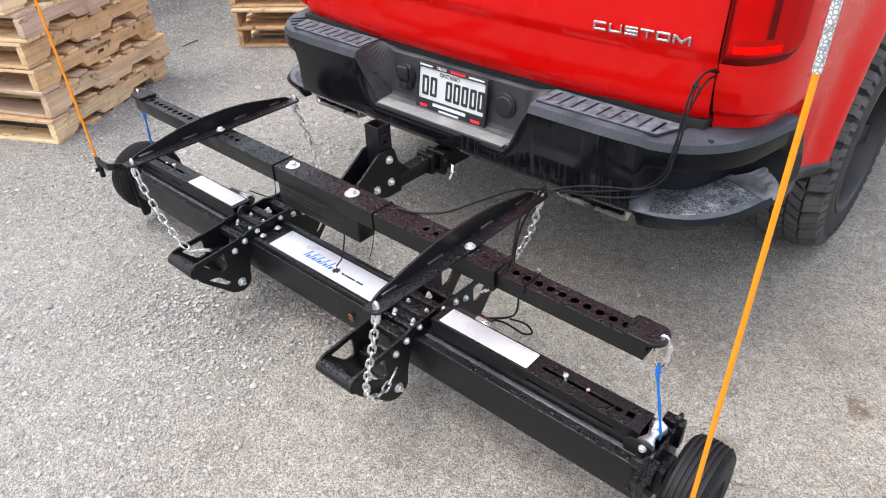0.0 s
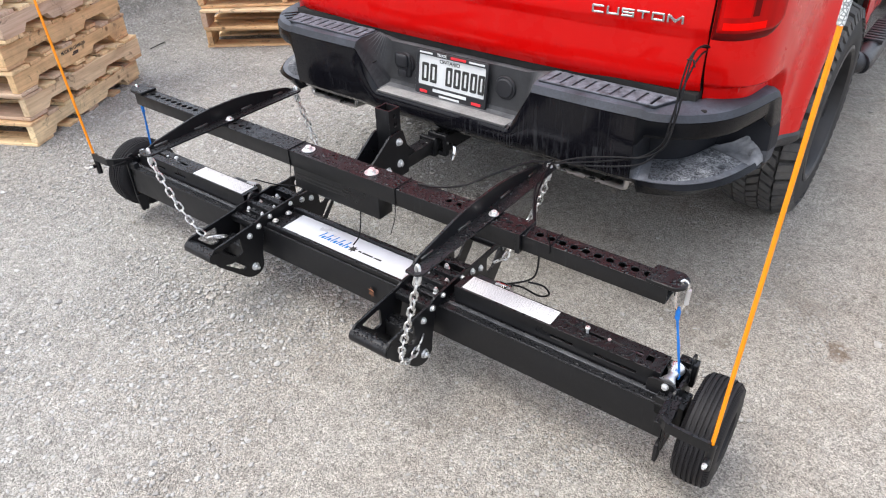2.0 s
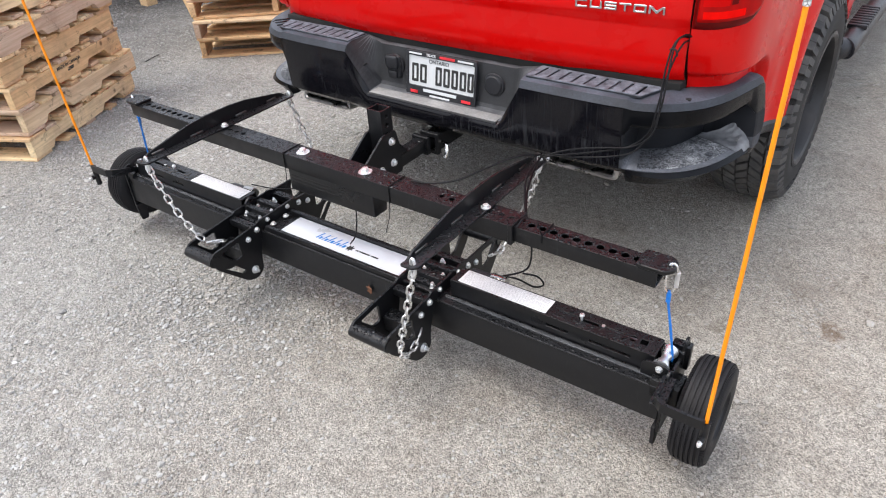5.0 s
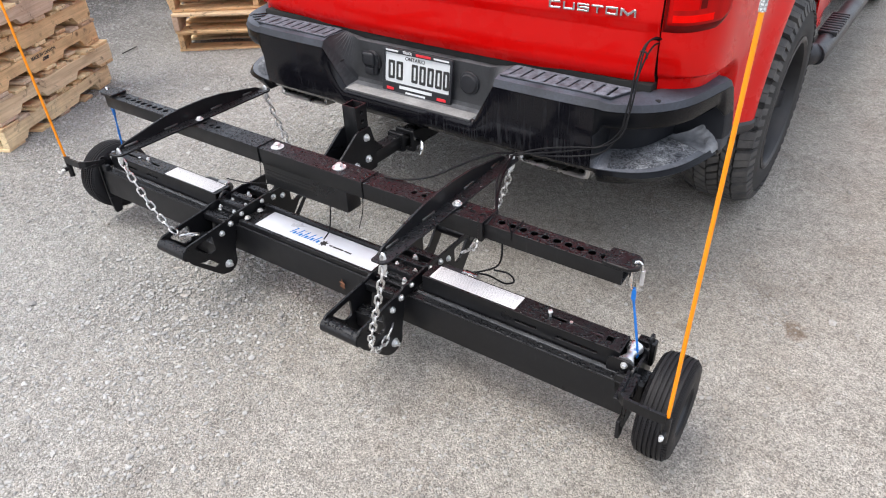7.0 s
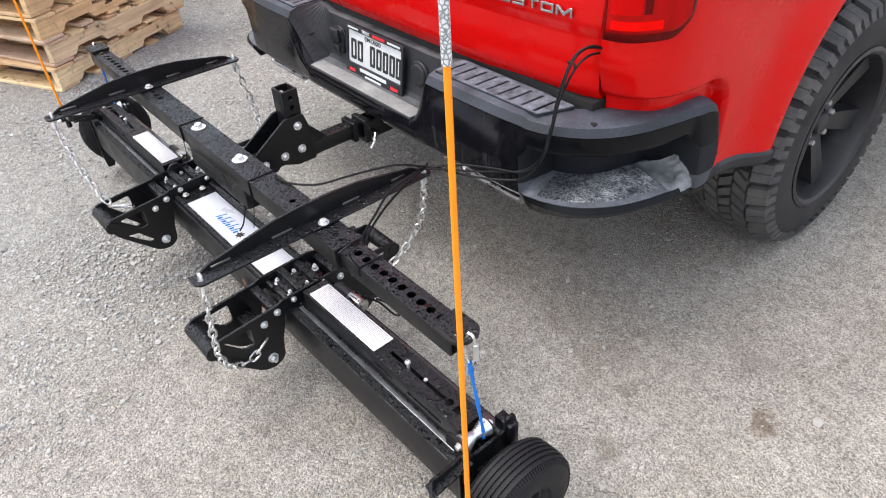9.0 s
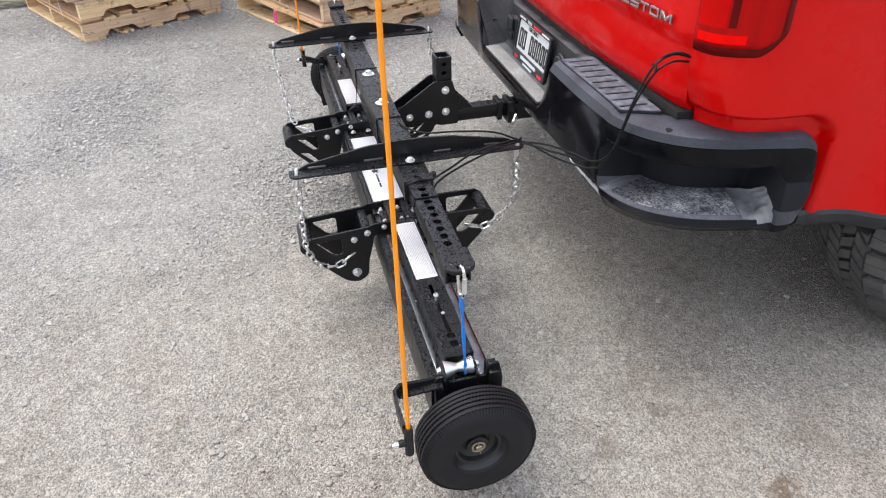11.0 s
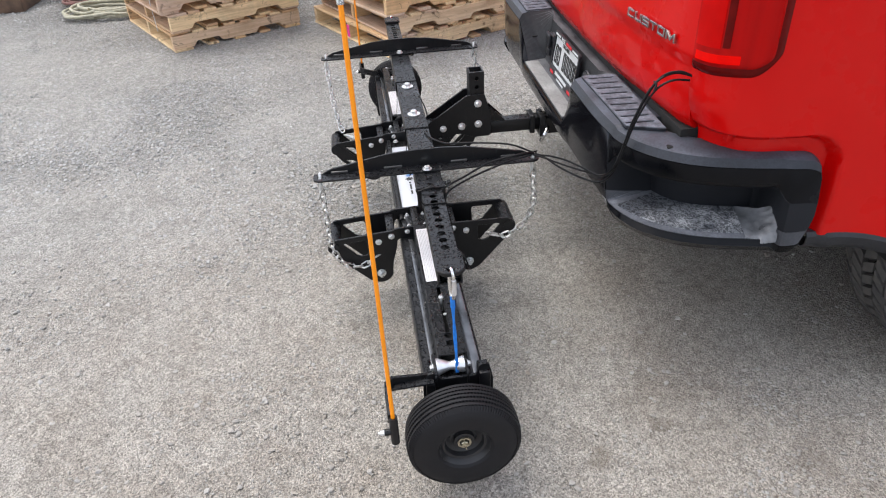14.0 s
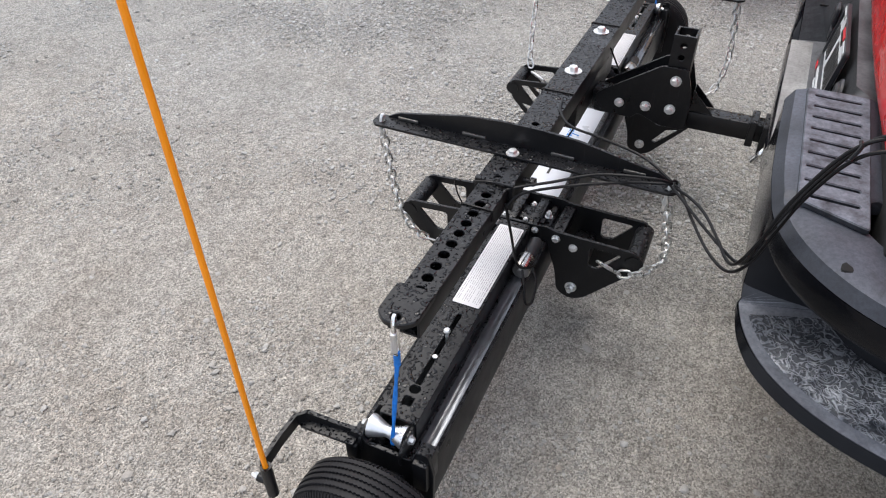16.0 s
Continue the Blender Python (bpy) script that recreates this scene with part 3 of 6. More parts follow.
# ---------------------------------------------------------------- pickup truck
X0 = 0.015
WHEEL_Y, WHEEL_R, AXLES = 1.65, 0.432, (1.65, 5.36)
ARCH_Y, ARCH_Z = 0.43, 0.575  # half width and height of the wheel opening over the axle
truck = thing("pickup_truck", "red pickup truck with black step bumper and black wheels on gravel", "truck", (X0, 3.0, 0.0))
CORNER = [(0.858, 0.648), (0.89, 0.655), (0.925, 0.668), (0.955, 0.69), (0.98, 0.722), (0.998, 0.765), (1.008, 0.82), (1.013, 0.90), (1.016, 1.0)]


def side_plan(s, z):
    """Half plan of the box side at height z; s runs from the tailgate gap round the corner (0..1) and then forwards in metres."""
    tuck = 0.05 * ease((0.90 - z) / 0.45) + 0.02 * ease((z - 1.05) / 0.4)
    if s <= 1:
        k = s * (len(CORNER) - 1)
        i = min(int(k), len(CORNER) - 2)
        f = k - i
        p = [Vector(CORNER[max(0, min(len(CORNER) - 1, j))]) for j in (i - 1, i, i + 1, i + 2)]
        a, b, c, d = p
        q = 0.5 * (2 * b + (c - a) * f + (2 * a - 5 * b + 4 * c - d) * f * f + (3 * b - a - 3 * c + d) * f ** 3)
        x, y = q
    else:
        x, y = 1.016 + 0.006 * ease((s - 1) / 0.5), 1.0 + (s - 1)
    flare = 0.045 * math.exp(-((math.hypot((y - WHEEL_Y) / ARCH_Y, (z - WHEEL_R) / ARCH_Z) - 1) / 0.2) ** 2)
    rear = 0.03 * ease((0.92 - z) / 0.14) if s <= 1 else 0
    return x - tuck * 0.12 * ease(s) + flare, y + rear * (1 - ease(s * 1.1))


def side_bottom(y, s):
    arch = 0.0
    if abs(y - WHEEL_Y) < ARCH_Y:
        arch = WHEEL_R + ARCH_Z * math.sqrt(1 - ((y - WHEEL_Y) / ARCH_Y) ** 2)
    if s <= 0.9:
        base = 0.752
    else:
        base = lerp(0.752, lerp(0.540, 0.515, ease((y - 1.0) / 0.25)), ease((y - 0.86) / 0.06))
    return max(base, arch)


def skin(name, mat_, columns, rows, parent, thick=0.012, label=""):
    """A sheet-metal skin: one column of points after another, thickened inwards."""
    b = bmesh.new()
    vs = [[b.verts.new(p) for p in col] for col in columns]
    for a, c in zip(vs, vs[1:]):
        for i in range(rows):
            b.faces.new((a[i], c[i], c[i + 1], a[i + 1]))
    bmesh.ops.remove_doubles(b, verts=b.verts, dist=0.0002)
    bmesh.ops.recalc_face_normals(b, faces=b.faces)
    me = bpy.data.meshes.new(name)
    b.to_mesh(me)
    b.free()
    tmp = new("sheet_metal", me)
    sol = tmp.modifiers.new("thickness", 'SOLIDIFY')
    sol.thickness = thick
    sol.offset = 0
    dg = bpy.context.evaluated_depsgraph_get()
    solid = bpy.data.meshes.new_from_object(tmp.evaluated_get(dg), depsgraph=dg)
    bpy.data.objects.remove(tmp)
    bpy.data.meshes.remove(me)
    solid.name = name
    return part(name, solid, mat_, parent, label)


def box_side(sign):
    """Bed side with a sunk band that runs over the bumper's end and down beside it."""
    ys = [i / 110 for i in range(111)] + [1 + 0.009 * i for i in range(1, 138)] + [1 + 0.009 * 137 + 0.05 * i for i in range(1, 8)]
    zs = [0.515 + 0.015 * i for i in range(15)] + [0.74 + 0.0045 * i for i in range(31)] + [0.88 + 0.02 * i for i in range(28)]
    cols = []
    for s in ys:
        x0, y0 = side_plan(s, 0.9)
        e0 = side_plan(s + 0.01, 0.9)
        nrm = Vector((e0[1] - y0, x0 - e0[0])).normalized()
        zb = side_bottom(y0, s)
        col = []
        for z in zs:
            z = max(zb, z)
            x, y = side_plan(s, z)
            # distance from the bumper's rounded end
            qy, qz = y0 - (0.945 - 0.05), z - (0.785 - 0.05)
            away = math.hypot(max(0.0, qy), max(0.0, qz)) + min(0.0, max(qy, qz)) - 0.05
            d = 0.036 * lerp(0.45, 1.0, ease(s / 0.4)) * (1 - ease((away - 0.026) / 0.024))
            col.append((X0 + sign * (x - nrm.x * d), y - nrm.y * d, z))
        cols.append(col)
    return skin("box_side", RED, cols, len(zs) - 1, truck, 0.006)


box_side(1)
box_side(-1)

# tailgate, gently bowed, with a crease under the badge and a lower roll
cols = []
for i in range(41):
    x = -0.846 + 1.692 * i / 40
    col = []
    for k in range(41):
        z = 0.795 + 0.625 * k / 40
        y = 0.612 + 0.038 * (abs(x) / 0.846) ** 2.4
        y += 0.008 * ease((0.980 - z) / 0.012) + 0.004 * ease((0.90 - z) / 0.10) + 0.020 * ease((0.83 - z) / 0.035)
        y += 0.045 * max(0.0, z - 0.985)
        y += 0.012 * ease((abs(x) - 0.832) / 0.014)
        col.append((X0 + x, y, z))
    cols.append(col)
skin("tailgate", RED, cols, 40, truck, 0.02)
bm = bmesh.new()
box(bm, X0 - 0.846, X0 + 0.846, 0.70, 0.74, 0.70, 1.42, 0)
part("tailgate_inner", bm, SHADE, truck)
for sign in (1, -1):
    bm = bmesh.new()
    box(bm, X0 + sign * 0.850, X0 + sign * 0.945, 0.722, 0.737, 0.80, 1.40, 0.003)
    part("box_jamb", bm, RED, truck)
m = Matrix.Translation((X0 + 0.645, 0.6200, 1.011)) @ Matrix.Rotation(0.085, 4, 'Z') @ XZ


def badge_outline(letter, w, h, t):
    """Outline and holes of a square-cut badge letter w wide and h high, with strokes t thick."""
    x, y = w / 2, h / 2
    if letter == "C":
        line = [(x, y), (-x, y), (-x, -y), (x, -y), (x, t - y), (t - x, t - y), (t - x, y - t), (x, y - t)]
    elif letter == "U":
        line = [(-x, y), (-x, -y), (x, -y), (x, y), (x - t, y), (x - t, t - y), (t - x, t - y), (t - x, y)]
    elif letter == "S":
        line = [(x, y), (-x, y), (-x, -t / 2), (x - t, -t / 2), (x - t, t - y), (-x, t - y), (-x, -y), (x, -y), (x, t / 2), (t - x, t / 2), (t - x, y - t), (x, y - t)]
    elif letter == "T":
        line = [(x, y), (-x, y), (-x, y - t), (-t / 2, y - t), (-t / 2, -y), (t / 2, -y), (t / 2, y - t), (x, y - t)]
    elif letter == "O":
        line = [(x, y), (-x, y), (-x, -y), (x, -y)]
    else:
        line = [(-x, -y), (-x, y), (1.2 * t - x, y), (0, -0.05 * h), (x - 1.2 * t, y), (x, y), (x, -y), (x - t, -y), (x - t, 0.2 * h), (0.25 * t, -0.42 * h), (-0.25 * t, -0.42 * h), (t - x, 0.2 * h), (t - x, -y)]
    holes = [rounded([(x - t, y - t), (t - x, y - t), (t - x, t - y), (x - t, t - y)], 0.002)] if letter == "O" else []
    return rounded(line, 0.0022, 3), holes


for letter, x in zip("CUSTOM", (-0.1168, -0.0705, -0.0248, 0.0195, 0.064, 0.1135)):
    line, holes = badge_outline(letter, 0.0475 if letter == "M" else 0.0380, 0.0235, 0.0058)
    part("badge_letter", sheet(line, holes, 0.006, m @ Matrix.Translation((x, 0, 0.004)), 0.0008), BADGE, truck, "chrome badge letter " + letter)


LAMP_LOW = 0.966


def lamp_point(sign, s, z, out):
    x, y = side_plan(s, z)
    e = side_plan(s + 0.01, z)
    t = Vector((e[0] - x, e[1] - y)).normalized()
    return (X0 + sign * (x + t.y * out), y - t.x * out, z)


def lamp_low(s, z0):
    """Lower edge of the lamp: nearly level, rounded up at its outer corner."""
    return z0 + 0.012 * ease((s - 0.12) / 0.5) + 0.055 * max(0.0, (s - 0.50) / 0.16) ** 2.2


def lamp_bulge(s, z, low, s0, s1, full):
    return full * min(1.0, (s - s0) / 0.035 + 0.1, (s1 - s) / 0.035 + 0.1, (z - low) / 0.012 + 0.1)


def lamp_patch(name, mat_, sign, s0, s1, z0, z1, grow, label=""):
    """A piece that follows the lens, a little proud of it."""
    cols = []
    for i in range(13):
        s = lerp(s0, s1, i / 12)
        low = lamp_low(s, LAMP_LOW + 0.017)
        cols.append([lamp_point(sign, s, low + lerp(z0, z1, k / 8), lamp_bulge(s, low + lerp(z0, z1, k / 8), low, 0.040, 0.632, 0.017) + grow) for k in range(9)])
    return skin(name, mat_, cols, 8, truck, 0.001, label)


def lamp(sign):
    for name, mat_, s0, s1, full, z0 in (("lamp_border", LENS_DARK, 0.012, 0.66, 0.010, LAMP_LOW), ("tail_lamp", LENS, 0.040, 0.632, 0.017, LAMP_LOW + 0.017)):
        cols = []
        for i in range(41):
            s = lerp(s0, s1, i / 40)
            low = lamp_low(s, z0)
            cols.append([lamp_point(sign, s, lerp(low, 1.37, (k / 30) ** 1.4), lamp_bulge(s, lerp(low, 1.37, (k / 30) ** 1.4), low, s0, s1, full)) for k in range(31)])
        skin(name, mat_, cols, 30, truck, 0.004, "red tail lamp lens" if name == "tail_lamp" else "")
    lamp_patch("reflector_strip", LENS_BRIGHT, sign, 0.10, 0.44, 0.016, 0.036, 0.0026, "bright red reflector at the lamp's foot")
    lamp_patch("light_chamber", LENS_MID, sign, 0.09, 0.30, 0.050, 0.37, 0.0026, "brighter red upright light chamber")
    lamp_patch("chamber_divider", LENS_DARK, sign, 0.315, 0.365, 0.052, 0.37, 0.0028, "dark upright divider in the lens")


lamp(1)
lamp(-1)

# ---- bumper: a profile carried along a bent line
LINE = [(0.0, 0.492), (0.20, 0.492), (0.42, 0.492), (0.60, 0.493), (0.71, 0.498), (0.775, 0.508), (0.83, 0.527), (0.885, 0.562), (0.930, 0.608), (0.962, 0.660), (0.985, 0.720), (1.003, 0.790), (1.017, 0.860), (1.027, 0.938)]
OUTER = [(0.165, 0.768), (0.138, 0.781), (0.04, 0.783), (0.012, 0.775), (0.0, 0.754), (0.001, 0.70), (0.002, 0.665), (0.003, 0.63), (0.005, 0.58), (0.009, 0.55), (0.026, 0.532), (0.13, 0.528)]
CENTRE = [(0.165, 0.760), (0.118, 0.765), (0.097, 0.628), (0.088, 0.614), (0.02, 0.609), (0.005, 0.602), (0.0, 0.592), (0.0, 0.58), (0.0, 0.56), (0.003, 0.548), (0.02, 0.530), (0.13, 0.528)]
STEP = [(0.115, 0.760), (0.098, 0.776), (0.03, 0.776), (0.010, 0.769), (0.0, 0.750), (0.0, 0.712), (0.008, 0.697), (0.125, 0.688), (0.140, 0.560), (-0.010, 0.552), (-0.022, 0.540), (0.02, 0.503)]
POST = [(0.06, 0.758), (0.05, 0.773), (0.025, 0.773), (0.008, 0.766), (0.0, 0.748), (-0.008, 0.70), (-0.013, 0.66), (-0.018, 0.62), (-0.020, 0.58), (-0.020, 0.540), (-0.014, 0.518), (0.03, 0.494)]
path = [Vector((*p, 0)) for p in LINE]
fine = smooth_path(path, 14)
lengths = [0.0]
for a, b in zip(fine, fine[1:]):
    lengths.append(lengths[-1] + (b - a).length)


def on_line(u):
    i = 0
    while i < len(fine) - 2 and lengths[i + 1] < u:
        i += 1
    f = (u - lengths[i]) / max(1e-6, lengths[i + 1] - lengths[i])
    p = fine[i].lerp(fine[i + 1], f)
    t = (fine[i + 1] - fine[i]).normalized()
    return p, Vector((-t.y, t.x, 0))


TOTAL = lengths[-1]


def profile(u):
    """The bumper's cross-section u metres along it from its middle."""
    def blend(p, q, f):
        return [(lerp(a[0], b[0], f), lerp(a[1], b[1], f)) for a, b in zip(p, q)]
    if u < 0.40:
        return blend(CENTRE, OUTER, max(0.0, min(1.0, (u - 0.298) / 0.085)))
    out = ease((u - 0.75) / 0.17)  # the rim comes out from the face over this length
    step = [(d if d > 0 else d * out, z) for d, z in STEP]
    if u < 0.83:
        return blend(OUTER, step, ease((u - 0.738) / 0.03))
    return blend(step, POST, ease((u - (TOTAL - 0.100)) / 0.036))


US = sorted({0.0, 0.1, 0.2, 0.29, *[0.298 + 0.0085 * i for i in range(11)], *[0.40 + 0.03 * i for i in range(13)], *[0.732 + 0.003 * i for i in range(17)], *[0.79 + 0.008 * i for i in range(6)], *[lerp(0.84, TOTAL - 0.13, i / 22) for i in range(23)], *[TOTAL - 0.126 + 0.006 * i for i in range(22)]})


def bumper_piece(name, mat_, first, last, u0, u1, both, label="", lift=0.0):
    for sign in ((1, -1) if both else (1,)):
        us = [u for u in US if u0 - 1e-6 <= u <= u1 + 1e-6]
        if not both:
            us = [-u for u in reversed(us) if u > 0] + us
        cols = []
        for u in us:
            p, n = on_line(abs(u))
            side = sign if both else (1 if u >= 0 else -1)
            prof = profile(abs(u))
            pts = []
            for k in range(first, last + 1):
                d, z = prof[k]
                q = p + n * d
                pts.append((X0 + side * q.x, q.y, z + lift))
                # the free end is rounded off
            if abs(u) > TOTAL - 0.07:
                e = max(0.0, (abs(u) - (TOTAL - 0.07)) / 0.07)
                k_ = max(0.0, 1 - e ** 3.2) ** 0.4 * 0.34 + 0.66
                pts = [(x, y - 0.035 * e * max(0.0, (0.64 - z) / 0.14) ** 1.6, 0.65 + (z - 0.65) * (k_ if z > 0.65 else 0.45 + 0.55 * k_)) for x, y, z in pts]
            cols.append(pts)
        skin(name, mat_, cols, last - first, bumper, 0.006, label)


bumper = part("rear_bumper", bmesh.new(), FACE, truck, "black step bumper with dusty top pads")
bumper_piece("step_wall", PAD_MID, 0, 4, 0.0, 0.383, False, "dusty black plastic round the middle step")
bumper_piece("top_pad", PAD, 0, 4, 0.383, TOTAL, True, "dusty grained black top pad")
bumper_piece("bumper_face", FACE, 4, 7, 0.0, 0.738, False)
bumper_piece("lower_face", FACE_LOW, 7, 11, 0.0, 0.738, False, "lower bumper skin with dried rain streaks")
bumper_piece("corner_shell", SHELL, 4, 6, 0.738, TOTAL, True)
bumper_piece("step_pocket", POCKET, 6, 8, 0.738, TOTAL, True, "dark pocket of the corner step")
bumper_piece("corner_lip", LIP, 8, 9, 0.738, TOTAL, True, "smooth dusty grey rim round the step")
bumper_piece("corner_skirt", SHELL, 9, 11, 0.738, TOTAL, True)
for sign in (1, -1):
    cols = []
    for i in range(31):
        p, n = on_line(lerp(0.795, TOTAL - 0.150, i / 30))
        cols.append([(X0 + sign * (p + n * d).x, (p + n * d).y, z) for d, z in ((0.012, 0.5540), (0.014, 0.5575), (0.075, 0.5615), (0.134, 0.5650))])
    skin("corner_step", TREADPLATE, cols, 3, bumper, 0.003, "scuffed moulded tread of the corner step")
# short dark grips moulded into the far corner's pad
for u in (0.80, 0.845, 0.89, 0.935):
    p, n = on_line(u)
    c = p + n * 0.062
    bm = bmesh.new()
    box(bm, -0.008, 0.008, -0.034, 0.034, 0, 0.008, 0.003, 2, Matrix.Translation((X0 - c.x, c.y, 0.7745)) @ Matrix.Rotation(math.atan2(-n.y, n.x) + radians(90), 4, 'Z'))
    part("pad_grip", bm, SHELL, bumper, "short black grip on the pad")
# plastic strip from the bumper's end to the wheel opening
for sign in (1, -1):
    cols = []
    for i in range(19):
        y = lerp(0.96, 1.262, i / 18)
        xs = side_plan(1 + y - 1.0, 0.54)[0] if y > 1.0 else 1.0
        zt = lerp(0.540, 0.518, ease((y - 1.0) / 0.25))
        cols.append([(X0 + sign * (xs - 0.004 + o), y, zt + dz) for o, dz in ((-0.03, 0.006), (0.006, 0.004), (0.012, -0.006), (0.010, -0.030), (-0.002, -0.044), (-0.05, -0.046))])
    skin("lower_trim", PAD_DARK, cols, 5, truck, 0.004, "dark plastic lower trim")
# flat floor of the middle step and ribs moulded into the pads
bm = bmesh.new()
box(bm, X0 - 0.287, X0 + 0.287, 0.494, 0.582, 0.604, 0.6145, 0.003)
part("centre_step", bm, STEP_FLOOR, bumper, "dust-covered middle step")
for sign in (1, -1):
    plate_line = rounded([(sign * 0.388, 0.520), (sign * 0.775, 0.528), (sign * 0.815, 0.626), (sign * 0.392, 0.626)], 0.008)
    slots = []
    for i in range(9):
        x = 0.418 + 0.0425 * i
        slots.append(rounded([(sign * (x - 0.004), 0.535), (sign * (x + 0.004), 0.535), (sign * (x + 0.007), 0.612), (sign * (x - 0.001), 0.612)], 0.003, 2))
    part("tread_insert", sheet(plate_line, slots, 0.010, Matrix.Translation((X0, 0, 0.7845)), 0.0018), RIB, bumper, "scuffed grooved tread pad")
for sign in (1, -1):
    bm = bmesh.new()
    lathe(bm, [(0.0, 0.012), (0.030, 0.012), (0.034, 0.009), (0.034, 0.006), (0.040, 0.005), (0.042, 0.0)], Matrix.Translation((X0 + sign * 0.222, 0.594, 0.700)) @ Matrix.Rotation(radians(90), 4, 'X'), 28)
    part("round_cover", bm, PAD_DARK, bumper, "round black cover beside the plate")
    # Near-black boxes stand in for the dark of two openings in the bumper.
    bm = bmesh.new()
    box(bm, X0 + sign * 0.349 - 0.014, X0 + sign * 0.349 + 0.014, 0.535, 0.563, 0.694, 0.700, 0.002)
    part("tie_hole", bm, SHADE, bumper)
    bm = bmesh.new()
    box(bm, X0 + sign * 0.882 - 0.021, X0 + sign * 0.882 + 0.021, 0.594, 0.614, 0.765, 0.7785, 0.006)
    part("step_plug", bm, SHADE, bumper)
bm = bmesh.new()
box(bm, X0 - 0.258, X0 - 0.192, 0.578, 0.597, 0.652, 0.738, 0.012, 3)
box(bm, X0 - 0.254, X0 - 0.196, 0.566, 0.580, 0.690, 0.742, 0.010, 3)
box(bm, X0 - 0.246, X0 - 0.204, 0.570, 0.580, 0.655, 0.682, 0.004)
part("trailer_socket", bm, PAD_DARK, bumper, "black trailer socket with a hinged lid beside the plate")
# torn tape over the end of the corner step, stuck from its rim up to the end post
tape = thing("tape_scrap", "torn dirty grey tape stuck on the truck's corner step", "tape", (X0 + 1.0, 0.82, 0.56))
cols = []
for i in range(25):
    col = []
    for k in range(19):
        v = k / 18
        f = i / 24
        rag = 0.010 * noise.noise((v * 7, f * 3, 4))
        u = lerp(TOTAL - 0.150, TOTAL - 0.074 + rag + 0.010 * (v - 0.5), f)
        p, n = on_line(u)
        d = lerp(-0.020, 0.128 - 0.085 * ease(f), v)
        z = lerp(0.5575, 0.5700, v) + (0.006 + 0.052 * v) * ease(f * 0.9) ** 1.3
        if v < 0.12:
            z -= (0.014 + 0.020 * max(0.0, noise.noise((f * 6, 1, 8)))) * ((0.12 - v) / 0.12)
        q = p + n * d
        col.append((X0 + q.x, q.y, z + 0.0025 * noise.noise((u * 70, v * 9, 7))))
    cols.append(col)
skin("tape", SCOOP, cols, 18, tape, 0.001)
# A near-black block darkens the gap between tailgate and bumper.
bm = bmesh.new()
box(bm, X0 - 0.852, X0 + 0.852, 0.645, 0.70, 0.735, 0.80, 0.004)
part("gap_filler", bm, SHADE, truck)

# ---- licence plate in its frame: bars stand for the number
plate_m = Matrix.Translation((X0 + 0.002, 0.580, 0.690)) @ Matrix.Rotation(radians(-8), 4, 'X') @ XZ
licence = part("licence_plate", sheet(rounded([(-0.152, -0.077), (0.152, -0.077), (0.152, 0.077), (-0.152, 0.077)], 0.008), [], 0.006, plate_m), PLATE_WHITE, truck, "white licence plate with black bars in a black frame")
fr = sheet(rounded([(-0.158, -0.083), (0.158, -0.083), (0.158, 0.083), (-0.158, 0.083)], 0.01), [rounded([(-0.148, -0.043), (0.148, -0.043), (0.148, 0.066), (-0.148, 0.066)], 0.006)], 0.010, plate_m @ Matrix.Translation((0, 0, 0.004)), 0.001)
part("plate_frame", fr, PAD_DARK, licence)
for k, (x, w) in enumerate(((-0.118, 0.030), (-0.080, 0.030), (-0.010, 0.028), (0.026, 0.028), (0.062, 0.028), (0.098, 0.028), (0.131, 0.026))):
    part("number_bar", sheet(rounded([(x - w / 2, -0.030), (x + w / 2, -0.030), (x + w / 2, 0.038), (x - w / 2, 0.038)], 0.005), [rounded([(x - w / 2 + 0.009, -0.020), (x + w / 2 - 0.009, -0.020), (x + w / 2 - 0.009, 0.028), (x - w / 2 + 0.009, 0.028)], 0.003)], 0.002, plate_m @ Matrix.Translation((0, 0, 0.004)), 0.0003), INK, licence)
part("frame_word", lettering("TRUCK", 0.013, 0.0006, plate_m @ Matrix.Translation((-0.042, 0.0745, 0.0102)), 0.0003), PLATE_WHITE, licence)
part("province_name", lettering("ONTARIO", 0.020, 0.0006, plate_m @ Matrix.Translation((-0.01, 0.052, 0.0042)), 0.0), INK, licence)
for x, y, w, h, mat_ in ((0.0, -0.055, 0.15, 0.011, PLATE_WHITE), (0.0, -0.072, 0.09, 0.007, PLATE_WHITE), (-0.118, -0.066, 0.034, 0.010, RED_INK), (0.118, -0.066, 0.040, 0.010, RED_INK), (0.030, 0.0745, 0.066, 0.009, RED_INK), (-0.114, 0.0745, 0.058, 0.006, PLATE_WHITE), (0.110, 0.0745, 0.066, 0.006, PLATE_WHITE)):
    part("frame_print", sheet([(x - w / 2, y - h / 2), (x + w / 2, y - h / 2), (x + w / 2, y + h / 2), (x - w / 2, y + h / 2)], [], 0.002, plate_m @ Matrix.Translation((0, 0, 0.0095)), 0.0002), mat_, licence)

